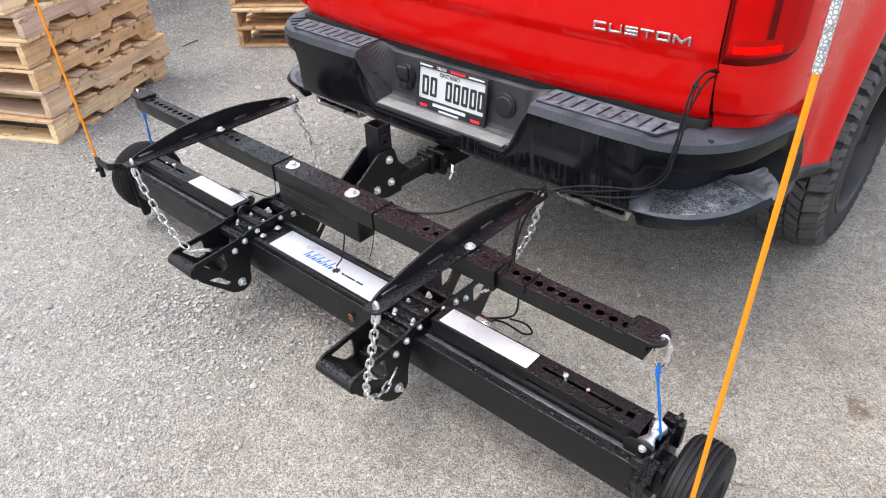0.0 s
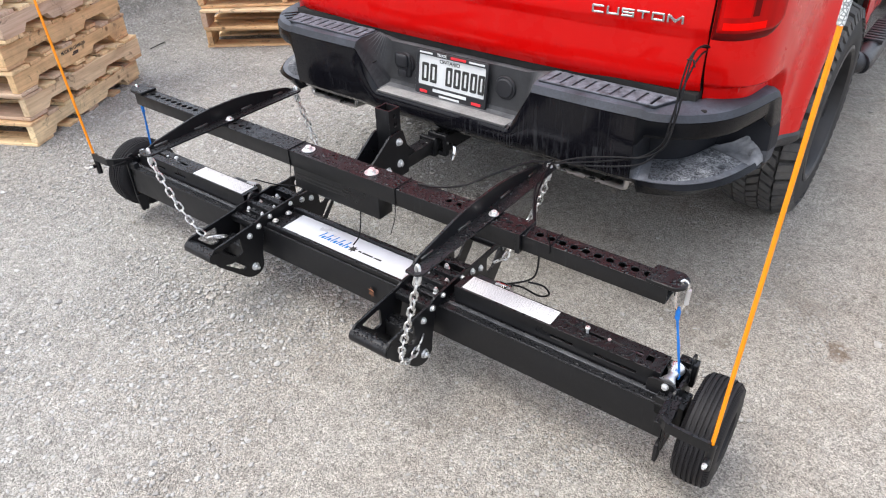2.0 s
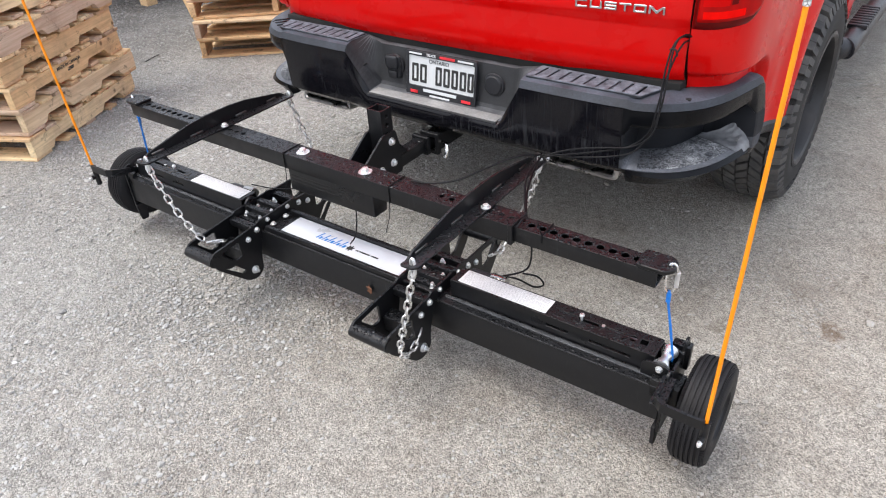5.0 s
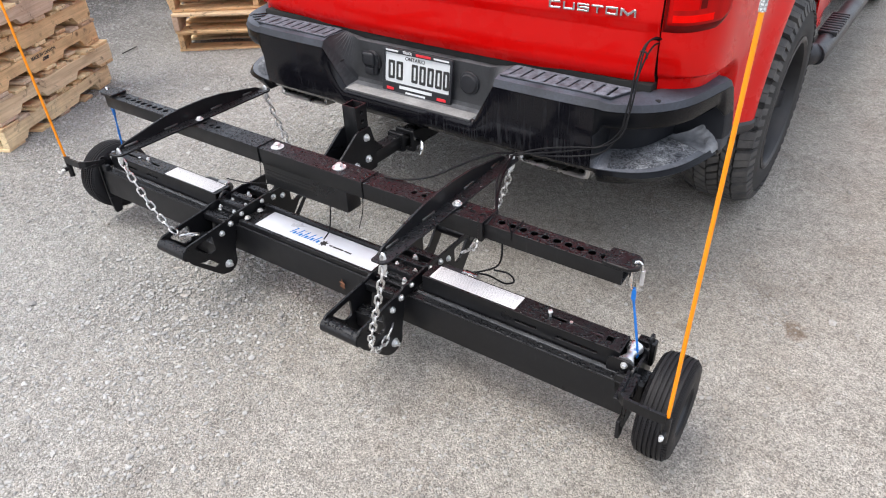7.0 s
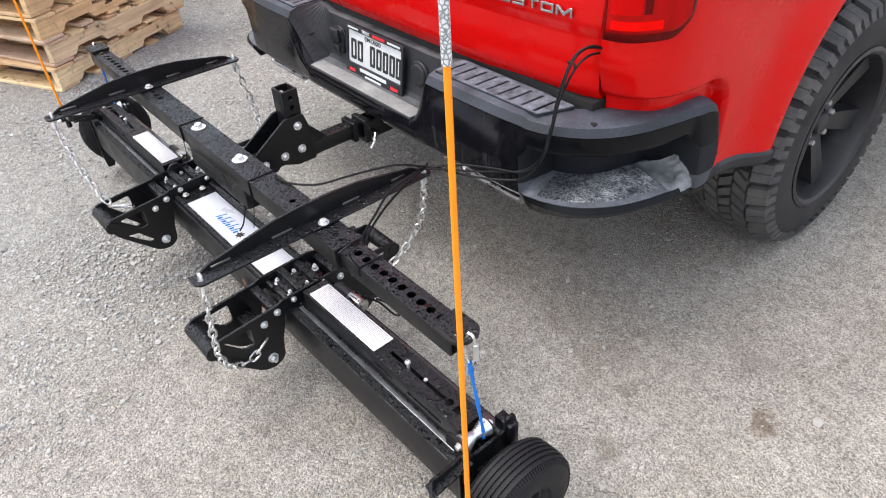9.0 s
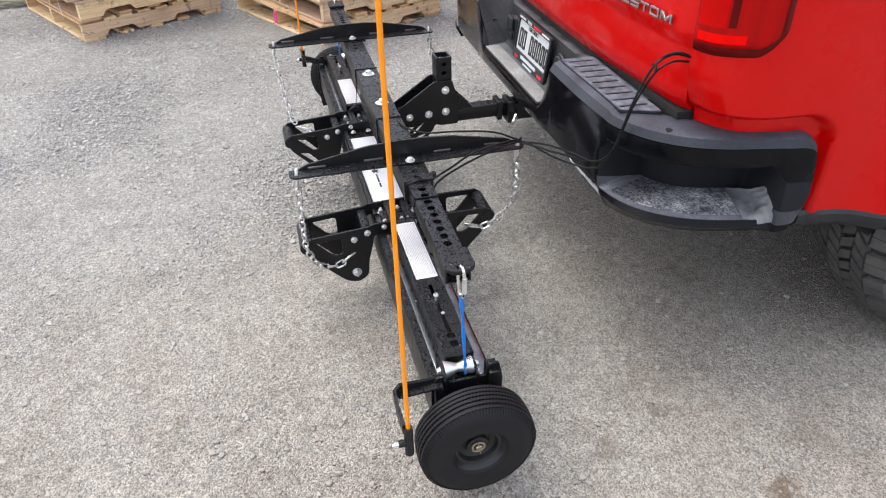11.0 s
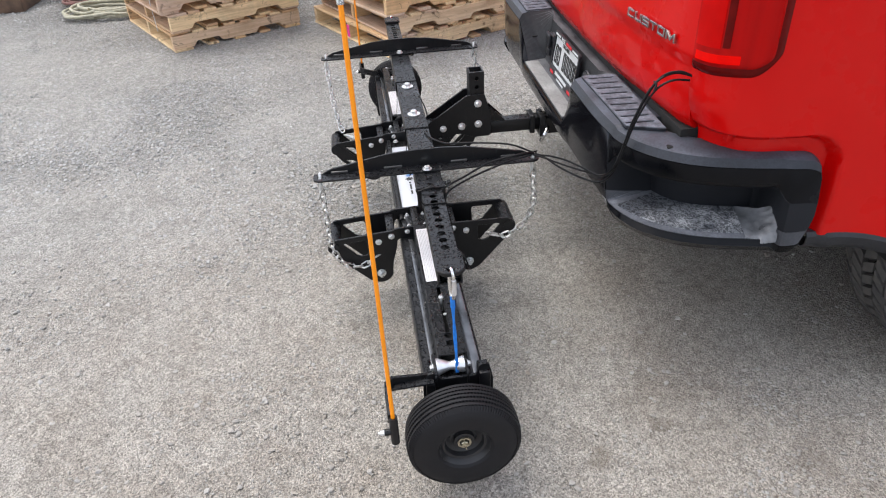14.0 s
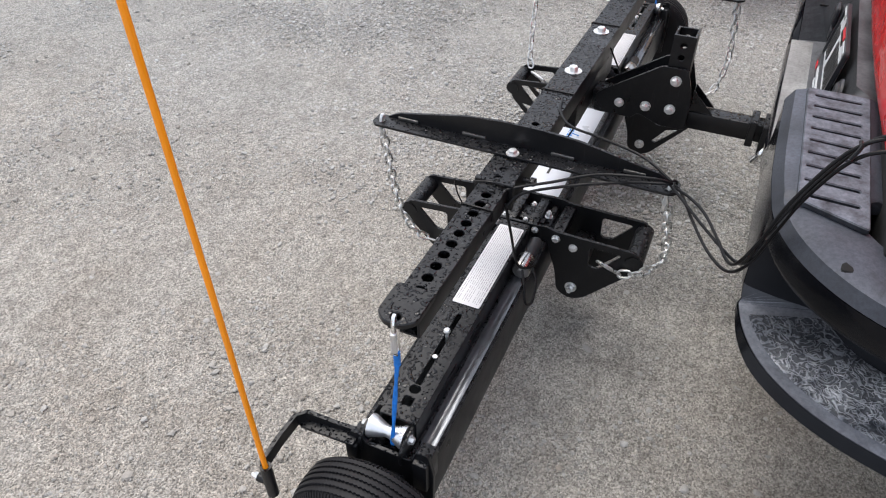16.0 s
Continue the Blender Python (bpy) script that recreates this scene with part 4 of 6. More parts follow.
# ---- exhaust tips under the bumper
for sign in (1, -1):
    cx, cy, cz = X0 + sign * 0.588, 0.545, 0.502
    o = rounded([(-0.138, -0.034), (0.138, -0.034), (0.128, 0.034), (-0.128, 0.034)], 0.026)
    i_ = rounded([(-0.120, -0.018), (0.120, -0.018), (0.112, 0.018), (-0.112, 0.018)], 0.016)
    part("exhaust_tip", sheet(o, [i_], 0.20, Matrix.Translation((cx, cy + 0.10, cz)) @ Matrix.Rotation(radians(-6), 4, 'X') @ XZ, 0.006), EXHAUST, truck, "satin steel rounded rectangular exhaust tip")
    # A near-black plate stands in for the shade inside the pipe.
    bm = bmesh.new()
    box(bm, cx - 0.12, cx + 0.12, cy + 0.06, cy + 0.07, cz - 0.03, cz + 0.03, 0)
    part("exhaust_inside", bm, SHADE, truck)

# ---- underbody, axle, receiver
# One near-black block stands for the dark underside and stops light leaking.
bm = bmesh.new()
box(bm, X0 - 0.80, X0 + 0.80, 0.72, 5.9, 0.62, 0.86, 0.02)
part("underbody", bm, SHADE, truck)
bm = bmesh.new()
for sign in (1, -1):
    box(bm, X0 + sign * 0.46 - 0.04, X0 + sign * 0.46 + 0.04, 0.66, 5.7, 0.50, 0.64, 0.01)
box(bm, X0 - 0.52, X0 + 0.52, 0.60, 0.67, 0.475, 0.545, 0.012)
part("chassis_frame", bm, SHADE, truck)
for ay in AXLES:
    bm = bmesh.new()
    cyl(bm, (X0 - 0.80, ay, WHEEL_R), (X0 + 0.80, ay, WHEEL_R), 0.045, 20)
    lathe(bm, [(0.05, -0.14), (0.12, -0.09), (0.14, 0), (0.12, 0.09), (0.05, 0.14)], Matrix.Translation((X0, ay, WHEEL_R)) @ Matrix.Rotation(radians(90), 4, 'Y'), 20)
    part("axle", bm, SHADE, truck)
bm = bmesh.new()
for w, y0, y1 in ((0.034, 0.50, 0.66), (0.042, 0.485, 0.505)):
    me = sheet(rounded([(-w, -w), (w, -w), (w, w), (-w, w)], 0.008), [[(-0.026, -0.026), (0.026, -0.026), (0.026, 0.026), (-0.026, 0.026)]], y1 - y0, Matrix.Translation((X0, (y0 + y1) / 2, 0.470)) @ XZ, 0.002)
    bm.from_mesh(me)
part("receiver", bm, BLACK_DRY, truck, "black receiver tube under the bumper")

# ---- wheels


def truck_wheel(sign, ay):
    """An all-terrain tyre on a black six-spoke wheel; the outer side looks to sign."""
    c = Matrix.Translation((X0 + sign * 0.946, ay, WHEEL_R)) @ Matrix.Rotation(radians(90) * sign, 4, 'Y')
    w, R = 0.142, WHEEL_R
    bm = bmesh.new()
    lathe(bm, [(0.262, -w + 0.01), (0.285, -w - 0.002), (0.34, -w - 0.004), (0.385, -w + 0.012), (R - 0.021, -w + 0.05), (R - 0.018, -0.05), (R - 0.017, 0), (R - 0.018, 0.05), (R - 0.021, w - 0.05), (0.385, w - 0.012), (0.34, w + 0.004), (0.285, w + 0.002), (0.262, w - 0.01)], c, 72, caps=False)
    tyre = part("tyre", bm, CARCASS, truck, "dusty all-terrain tyre")
    bm = bmesh.new()
    rng = random.Random(7)
    n = 58
    for k in range(n):
        a = 2 * math.pi * k / n
        for row, (h0, h1, skew) in enumerate(((-0.132, -0.078, 0.0), (-0.070, -0.026, 0.65), (-0.020, 0.022, -0.6), (0.028, 0.072, 0.65), (0.080, 0.132, 0.0))):
            aa = a + (0.5 if row % 2 else 0.0) * 2 * math.pi / n
            half = 0.0178
            lug = row in (0, 4)
            pts = []
            for h, top in ((h0, 0), (h1, 0), (h0, 1), (h1, 1)):
                for s in (-1, 1):
                    t = s * half * (0.92 if top else 1.0) + skew * (h - (h0 + h1) / 2) * (1 if s > 0 else 1) + (0.006 * (1 if (k + row) % 2 else -1) if lug else 0)
                    drop = 0.022 if (lug and abs(h) > 0.1) else 0.0
                    rad = (R if top else R - 0.024) - drop
                    ang = aa + t / R
                    pts.append(bm.verts.new(c @ Vector((rad * math.cos(ang), rad * math.sin(ang), h))))
            b00, b01, b10, b11, t00, t01, t10, t11 = pts
            for f in ((t00, t01, t11, t10), (b00, b01, t01, t00), (b10, t10, t11, b11), (b00, t00, t10, b10), (b01, b11, t11, t01)):
                bm.faces.new(f)
            if lug:
                o = 1 if row == 4 else -1
                # shoulder lug that runs down the sidewall
                q = []
                for rad, h in ((R - 0.024, o * 0.132), (0.375, o * (w + 0.003)), (0.375, o * (w - 0.012)), (R - 0.045, o * 0.12)):
                    for s in (-1, 1):
                        ang = aa + s * half * 0.8 / R
                        q.append(bm.verts.new(c @ Vector((rad * math.cos(ang), rad * math.sin(ang), h))))
                for f in ((q[0], q[1], q[3], q[2]), (q[2], q[3], q[5], q[4]), (q[0], q[2], q[4], q[6]), (q[1], q[7], q[5], q[3])):
                    bm.faces.new(f)
    tagged(part("tread", bm, TRUCK_RUBBER, tyre), kind="stuff")
    bm = bmesh.new()
    lathe(bm, [(0.262, -w + 0.02), (0.268, w - 0.016), (0.274, w + 0.001), (0.262, w + 0.004), (0.250, w - 0.004), (0.243, w - 0.03), (0.236, 0.02), (0.226, -0.05), (0.20, -0.08), (0.05, -0.09), (0.0, -0.09)], c, 60)
    rim_ = part("rim", bm, WHEEL_BLACK, truck, "black alloy wheel")
    for k in range(6):
        a = 2 * math.pi * (k + 0.25) / 6
        for s in (-1, 1):
            m = c @ Matrix.Rotation(a + s * 0.13, 4, 'Z')
            bm = bmesh.new()
            q = [(0.05, -0.032, 0.062), (0.05, 0.032, 0.062), (0.245, 0.019, 0.098), (0.245, -0.019, 0.098)]
            top = [bm.verts.new(m @ Vector((x, y - s * 0.012, z))) for x, y, z in q]
            low = [bm.verts.new(m @ Vector((x, y * 1.25 - s * 0.012, z - 0.055))) for x, y, z in q]
            bm.faces.new(top)
            bm.faces.new(low[::-1])
            for i in range(4):
                bm.faces.new((top[i], low[i], low[(i + 1) % 4], top[(i + 1) % 4]))
            part("spoke", bm, WHEEL_BLACK, rim_)
        bm = bmesh.new()
        lathe(bm, [(0.0, 0.080), (0.008, 0.080), (0.011, 0.075), (0.0115, 0.05)], c @ Matrix.Rotation(a + math.pi / 6, 4, 'Z') @ Matrix.Translation((0.070, 0, 0)), 6)
        part("lug_nut", bm, LUG, rim_)
    bm = bmesh.new()
    lathe(bm, [(0.0, 0.085), (0.034, 0.083), (0.040, 0.075), (0.042, 0.05), (0.095, 0.055), (0.10, 0.02)], c, 32)
    part("centre_cap", bm, WHEEL_BLACK, rim_)
    bm = bmesh.new()
    lathe(bm, [(0.17, -0.03), (0.19, -0.03), (0.19, -0.01), (0.17, -0.01)], c, 36, close=True)
    lathe(bm, [(0.0, -0.02), (0.18, -0.022), (0.18, -0.03), (0.0, -0.03)], c, 36)
    part("brake_disc", bm, DULL_STEEL, rim_)


for ay in AXLES:
    truck_wheel(1, ay)
    truck_wheel(-1, ay)

# wheel housings
for sign in (1, -1):
    bm = bmesh.new()
    n = 26
    lo, hi = [], []
    for k in range(n + 1):
        a = math.pi * k / n
        y, z = WHEEL_Y + (ARCH_Y + 0.012) * math.cos(a), WHEEL_R + (ARCH_Z + 0.012) * math.sin(a)
        lo.append(bm.verts.new((X0 + sign * 0.62, y, z)))
        hi.append(bm.verts.new((X0 + sign * 1.022, y, z)))
    for k in range(n):
        bm.faces.new((lo[k], lo[k + 1], hi[k + 1], hi[k]))
    bm.faces.new(lo)
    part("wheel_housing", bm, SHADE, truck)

# ---- cab, side sills, running boards, box floor and bonnet
for sign in (1, -1):
    cols = []
    for i in range(40):
        y = 2.405 + 3.9 * i / 39
        arch = WHEEL_R + math.sqrt(max(0, 0.5 ** 2 - (y - AXLES[1]) ** 2)) if abs(y - AXLES[1]) < 0.5 else 0
        zb = max(0.50, arch)
        col = []
        for k in range(13):
            z = lerp(zb, 1.16, k / 12)
            x = 1.022 - 0.05 * ease((0.85 - z) / 0.4) - 0.05 * ease((y - 5.9) / 0.4)
            col.append((X0 + sign * x, y, z))
        cols.append(col)
    skin("body_side", RED, cols, 12, truck, 0.014)
    for y0, y1 in ((2.52, 3.42), (3.45, 4.45)):
        bm = bmesh.new()
        box(bm, X0 + sign * 0.90, X0 + sign * 0.905, y0 + 0.05, y1 - 0.05, 1.20, 1.62, 0.01)
        part("side_window", bm, GLASS, truck)
        bm = bmesh.new()
        box(bm, X0 + sign * 1.02, X0 + sign * 1.036, (y0 + y1) / 2 - 0.32, (y0 + y1) / 2 - 0.14, 1.03, 1.06, 0.004)
        part("door_handle", bm, PAD_DARK, truck)
    bm = bmesh.new()
    hose(bm, [(X0 + sign * 0.80, 2.36, 0.47), (X0 + sign * 0.97, 2.34, 0.43), (X0 + sign * 1.045, 2.42, 0.415), (X0 + sign * 1.062, 2.60, 0.415), (X0 + sign * 1.062, 4.2, 0.415), (X0 + sign * 1.0, 4.4, 0.47), (X0 + sign * 0.80, 4.42, 0.50)], 0.052, 16)
    board = part("running_board", bm, PAD_DARK, truck, "black tubular running board")
    for y0 in (2.62, 3.55):
        for k in range(9):
            bm = bmesh.new()
            box(bm, X0 + sign * 1.062 - 0.045, X0 + sign * 1.062 + 0.045, y0 + 0.045 * k, y0 + 0.045 * k + 0.026, 0.452, 0.474, 0.004)
            part("step_rib", bm, PAD_DARK, board)
bm = bmesh.new()
for poly in ([(2.45, 1.14), (4.62, 1.14), (4.05, 1.86), (2.62, 1.90)],):
    a = [bm.verts.new((X0 - (0.98 if z < 1.5 else 0.74), y, z)) for y, z in poly]
    b = [bm.verts.new((X0 + (0.98 if z < 1.5 else 0.74), y, z)) for y, z in poly]
    bm.faces.new(a)
    bm.faces.new(b[::-1])
    for i in range(4):
        bm.faces.new((a[i], b[i], b[(i + 1) % 4], a[(i + 1) % 4]))
bmesh.ops.bevel(bm, geom=list(bm.edges), offset=0.06, segments=4, affect='EDGES', profile=0.5)
part("cab", bm, RED, truck)
bm = bmesh.new()
box(bm, X0 - 0.62, X0 + 0.62, 2.49, 2.52, 1.32, 1.72, 0.01)
part("rear_window", bm, GLASS, truck)
bm = bmesh.new()
box(bm, X0 - 0.62, X0 + 0.62, 4.34, 4.38, 1.24, 1.76, 0.01, m=Matrix.Translation((0, 4.36, 1.5)) @ Matrix.Rotation(radians(-38), 4, 'X') @ Matrix.Translation((0, -4.36, -1.5)))
part("windscreen", bm, GLASS, truck)
bm = bmesh.new()
box(bm, X0 - 0.97, X0 + 0.97, 4.45, 6.28, 0.70, 1.19, 0.06, 4)
part("bonnet", bm, RED, truck)
bm = bmesh.new()
box(bm, X0 - 0.90, X0 + 0.90, 6.26, 6.36, 0.45, 1.08, 0.03, 3)
part("front_grille", bm, PAD_DARK, truck)
bm = bmesh.new()
box(bm, X0 - 0.80, X0 + 0.80, 0.74, 2.42, 0.86, 0.90, 0.005)
for sign in (1, -1):
    box(bm, X0 + sign * 0.82, X0 + sign * 0.99, 0.74, 2.42, 1.36, 1.425, 0.02)
    box(bm, X0 + sign * 0.82, X0 + sign * 0.84, 0.74, 2.42, 0.88, 1.38, 0.004)
part("cargo_box", bm, PAD_DARK, truck)

# ---------------------------------------------------------------- hitch frame that carries the sweeper
TURN = pose(0, 0.006, 0, 0, 0, 0.5)
frame_ = thing("hitch_carrier", "wet black steel hitch frame with perforated crossbar and two lifting arms", "hitch frame", (0, 0, 0.545), TURN)


def square_tube(x0, x1, hy, z0, z1, wall, holes, r):
    """A square tube along x whose top is punched with round holes."""
    b = bmesh.new()
    zt = z1 - wall / 2
    b.from_mesh(sheet([(x0, -hy), (x1, -hy), (x1, hy), (x0, hy)], [ring(x, y, r) for x, y in holes], wall, Matrix.Translation((0, 0, zt))))
    box(b, x0, x1, -hy, hy, z0, z0 + wall, 0.0015)
    box(b, x0, x1, -hy, -hy + wall, z0 + 0.001, z1 - 0.001, 0.0015)
    box(b, x0, x1, hy - wall, hy, z0 + 0.001, z1 - 0.001, 0.0015)
    return b


part("crossbar", square_tube(-0.685, 0.685, 0.0385, 0.546, 0.601, 0.005, [(s * x, 0) for s in (1, -1) for x in (0.43, 0.465, 0.50, 0.632, 0.664)], 0.0085), BLACK, frame_, "wet black square crossbar")
for s, end in ((1, 1.083), (-1, 1.068)):
    holes = [(s * (0.725 + 0.033 * i), 0) for i in range(10)]
    part("extension_tube", square_tube(min(s * 0.62, s * end), max(s * 0.62, s * end), 0.0305, 0.550, 0.597, 0.005, holes, 0.0105), BLACK, frame_, "perforated black extension tube")
    lug = rounded([(s * (end - 0.055), -0.036), (s * (end + 0.018), -0.036), (s * (end + 0.036), -0.016), (s * (end + 0.036), 0.016), (s * (end + 0.018), 0.036), (s * (end - 0.055), 0.036)], 0.01)
    part("end_lug", sheet(lug, [ring(s * (end + 0.020), 0, 0.009)], 0.012, Matrix.Translation((0, 0, 0.6035)), 0.002), BLACK, frame_)
    part("sleeve_collar", sheet([(-0.041, 0.543), (0.041, 0.543), (0.041, 0.604), (-0.041, 0.604)], [[(-0.031, 0.549), (0.031, 0.549), (0.031, 0.598), (-0.031, 0.598)]], 0.014, Matrix.Translation((s * 0.680, 0, 0)) @ YZ, 0.001), BLACK, frame_)
bm = bmesh.new()
box(bm, -0.190, 0.184, -0.030, 0.034, 0.462, 0.5455, 0.005)
centre_box = part("centre_box", bm, BLACK_DRY, frame_)
# Three thin near-black strips on the rear face stand in for slots.
for k in range(3):
    bm = bmesh.new()
    box(bm, -0.175, 0.06, -0.0315, -0.0295, 0.520 - 0.012 * k, 0.524 - 0.012 * k, 0.0005)
    part("groove", bm, SHADE, centre_box)
for x in (-0.134, 0.138):
    bm = bmesh.new()
    hex_bolt(bm, (x, 0, 0.6012), (0, 0, 1), 0.012, 0.012, 1.85)
    part("crossbar_bolt", bm, ZINC, frame_, "zinc hexagon bolt on a washer")
for x in (-0.612, 0.612):
    bm = bmesh.new()
    cyl(bm, (x, 0.0385, 0.573), (x, 0.052, 0.573), 0.0065, 12)
    hex_bolt(bm, (x, 0.052, 0.573), (0, 1, 0), 0.0105, 0.011, 0)
    part("set_knob", bm, BLACK_DRY, frame_, "black set bolt in the crossbar's side")
bm = bmesh.new()
hose(bm, [(0.772, -0.0325, 0.575), (0.772, -0.0325, 0.599), (0.772, 0.0325, 0.599), (0.772, 0.0325, 0.575)], 0.0022, 6, 1)
hose(bm, [(0.772, -0.031, 0.599), (0.772, -0.042, 0.622), (0.769, -0.049, 0.648)], 0.0016, 6)
part("cable_tie", bm, CABLE, frame_, "black cable tie with a raised tail")
for x in (-0.188, 0.262):
    bm = bmesh.new()
    for ys, zs in (((-0.0405, 0.0405), (0.6025, 0.6025)), ((-0.0405, -0.0405), (0.6025, 0.546))):
        hose(bm, [(x, ys[0], zs[0]), (x, ys[1], zs[1])], 0.0022, 6, 1)
    hose(bm, [(x, -0.0405, 0.548), (x - 0.004, -0.044, 0.50), (x - 0.02, -0.05, 0.44)], 0.0013, 6)
    part("cable_tie", bm, CABLE, frame_, "thin black cable tie")


def lifting_arm(x):
    b = bmesh.new()
    web = [(-0.318, 0.606), (-0.29, 0.622), (-0.12, 0.654), (-0.04, 0.660), (0.05, 0.660), (0.13, 0.654), (0.30, 0.622), (0.325, 0.606)]
    b.from_mesh(sheet(rounded(web, 0.01), [], 0.007, Matrix.Translation((x - 0.020, 0, 0)) @ YZ))
    fl = rounded([(x - 0.0235, -0.338), (x + 0.012, -0.338), (x + 0.024, -0.325), (x + 0.024, 0.328), (x + 0.012, 0.342), (x - 0.0235, 0.342)], 0.006)
    b.from_mesh(sheet(fl, [ring(x + 0.002, -0.319, 0.008), ring(x + 0.002, 0.323, 0.008)], 0.006, Matrix.Translation((0, 0, 0.6055))))
    arm = part("lifting_arm", b, BLACK, frame_, "tapered black angle-iron lifting arm")
    for y, w in ((-0.26, 0.05), (-0.10, 0.055), (0.10, 0.05), (0.25, 0.045)):
        bm = bmesh.new()
        box(bm, x - 0.0165, x - 0.0115, y - w / 2, y + w / 2, 0.6085, 0.617, 0.002)
        part("weld_seam", bm, DULL_STEEL, arm)
    bm = bmesh.new()
    hex_bolt(bm, (x + 0.013, 0.0, 0.6086), (0, 0, 1), 0.0095, 0.008, 1.5)
    part("arm_bolt", bm, ZINC, arm)
    for y in (-0.319, 0.323):
        bm = bmesh.new()
        pts = [(x + 0.002 + 0.0125 * math.cos(a) * 0.55, y + 0.002 * math.sin(a), 0.596 + 0.026 * math.sin(a)) for a in [2 * math.pi * k / 18 for k in range(18)]]
        hose(bm, pts, 0.0045, 8, 1, True)
        part("arm_shackle", bm, ZINC, arm, "zinc shackle through the arm's end")


lifting_arm(0.567)
lifting_arm(-0.540)

for s in (1, -1):
    outline = rounded([(0.045, 0.452), (0.150, 0.452), (0.165, 0.470), (0.225, 0.446), (0.292, 0.446), (0.292, 0.540), (0.270, 0.612), (0.205, 0.612), (0.060, 0.515), (0.045, 0.500)], 0.008)
    part("hitch_plate", sheet(outline, [], 0.008, Matrix.Translation((s * 0.0355, 0, 0)) @ YZ), BLACK_DRY, frame_, "black hitch side plate with four bolts")
    for y, z, r in ((0.245, 0.578, 0.0098), (0.245, 0.498, 0.0098), (0.182, 0.494, 0.0098), (0.112, 0.490, 0.0090)):
        bm = bmesh.new()
        hex_bolt(bm, (s * 0.0395, y, z), (s, 0, 0), r, 0.010, 1.45, 0.004)
        part("hitch_bolt", bm, ZINC, frame_, "zinc bolt on the hitch plate")
b = bmesh.new()
for x in (-0.0275, 0.0275):
    b.from_mesh(sheet([(0.216, 0.455), (0.271, 0.455), (0.271, 0.694), (0.216, 0.694)], [ring(0.2435, z, 0.008) for z in (0.605, 0.637, 0.669)], 0.006, Matrix.Translation((x, 0, 0)) @ YZ))
for y in (0.219, 0.268):
    box(b, -0.0255, 0.0255, y - 0.003, y + 0.003, 0.456, 0.694, 0.001)
part("hitch_upright", b, BLACK_DRY, frame_, "upright square tube with pin holes")
bm = bmesh.new()
box(bm, -0.031, 0.031, 0.036, 0.214, 0.458, 0.508, 0.003)
part("spacer_tube", bm, BLACK_DRY, frame_)
bm = bmesh.new()
box(bm, -0.0245, 0.0245, 0.2715, 0.560, 0.446, 0.495, 0.004)
part("draw_bar", bm, BLACK_DRY, frame_)
for s in (1, -1):
    part("gusset", sheet([(0.293, 0.497), (0.350, 0.497), (0.293, 0.555)], [], 0.006, Matrix.Translation((s * 0.020, 0, 0)) @ YZ), BLACK_DRY, frame_)
b = bmesh.new()
b.from_mesh(sheet(rounded([(-0.036, -0.036), (0.036, -0.036), (0.036, 0.036), (-0.036, 0.036)], 0.006), [[(-0.0247, -0.025), (0.0247, -0.025), (0.0247, 0.025), (-0.0247, 0.025)]], 0.018, Matrix.Translation((0, 0.455, 0.4705)) @ XZ, 0.002))
part("tightener", b, BLACK_DRY, frame_)
pin = thing("hitch_pin", "bent silver hitch pin through the receiver tube", "hitch pin", (0.06, 0.52, 0.47))
bm = bmesh.new()
hose(bm, [(-0.03, 0.515, 0.470), (0.02, 0.515, 0.470), (0.062, 0.513, 0.471), (0.082, 0.505, 0.470), (0.090, 0.494, 0.455), (0.088, 0.480, 0.428)], 0.0075, 10)
part("pin", bm, CHROME, pin)

# ---------------------------------------------------------------- magnetic sweeper
BODY = pose(0, -0.013, 0, 0, 0, 1.15)
sweeper = thing("magnetic_sweeper", "black towed magnetic sweeper with white labels, hung from chains above gravel", "sweeper", (0, 0, 0.075), BODY)
b = bmesh.new()
prof = [(-0.070, 0.171), (-0.078, 0.178), (-0.078, 0.284), (-0.074, 0.2915), (-0.052, 0.293), (0.054, 0.293), (0.076, 0.2915), (0.080, 0.284), (0.080, 0.178), (0.072, 0.171)]
ENDS = (-1.140, 1.152)
rings = [[b.verts.new((x, y, z)) for y, z in prof] for x in (ENDS[0], -0.6, -0.2, 0.2, 0.6, ENDS[1])]
for p, q in zip(rings, rings[1:]):
    for i in range(len(prof)):
        b.faces.new((p[i], p[(i + 1) % len(prof)], q[(i + 1) % len(prof)], q[i]))
b.faces.new(rings[0])
b.faces.new(rings[-1])
part("magnet_housing", b, BLACK, sweeper, "long wet black magnet housing")
for y, half in ((-0.049, 0.006), (0.058, 0.015)):
    for x0, x1 in ((-1.13, -0.46), (0.47, 1.145)):
        bm = bmesh.new()
        box(bm, x0, x1, y - half, y + half, 0.2925, 0.2965, 0.001)
        part("edge_strip", bm, STRIP, sweeper)
    bm = bmesh.new()
    cyl(bm, (-1.13, math.copysign(0.0762, y), 0.2895), (1.145, math.copysign(0.0762, y), 0.2895), 0.0032, 10)
    part("edge_rod", bm, BLACK, sweeper)


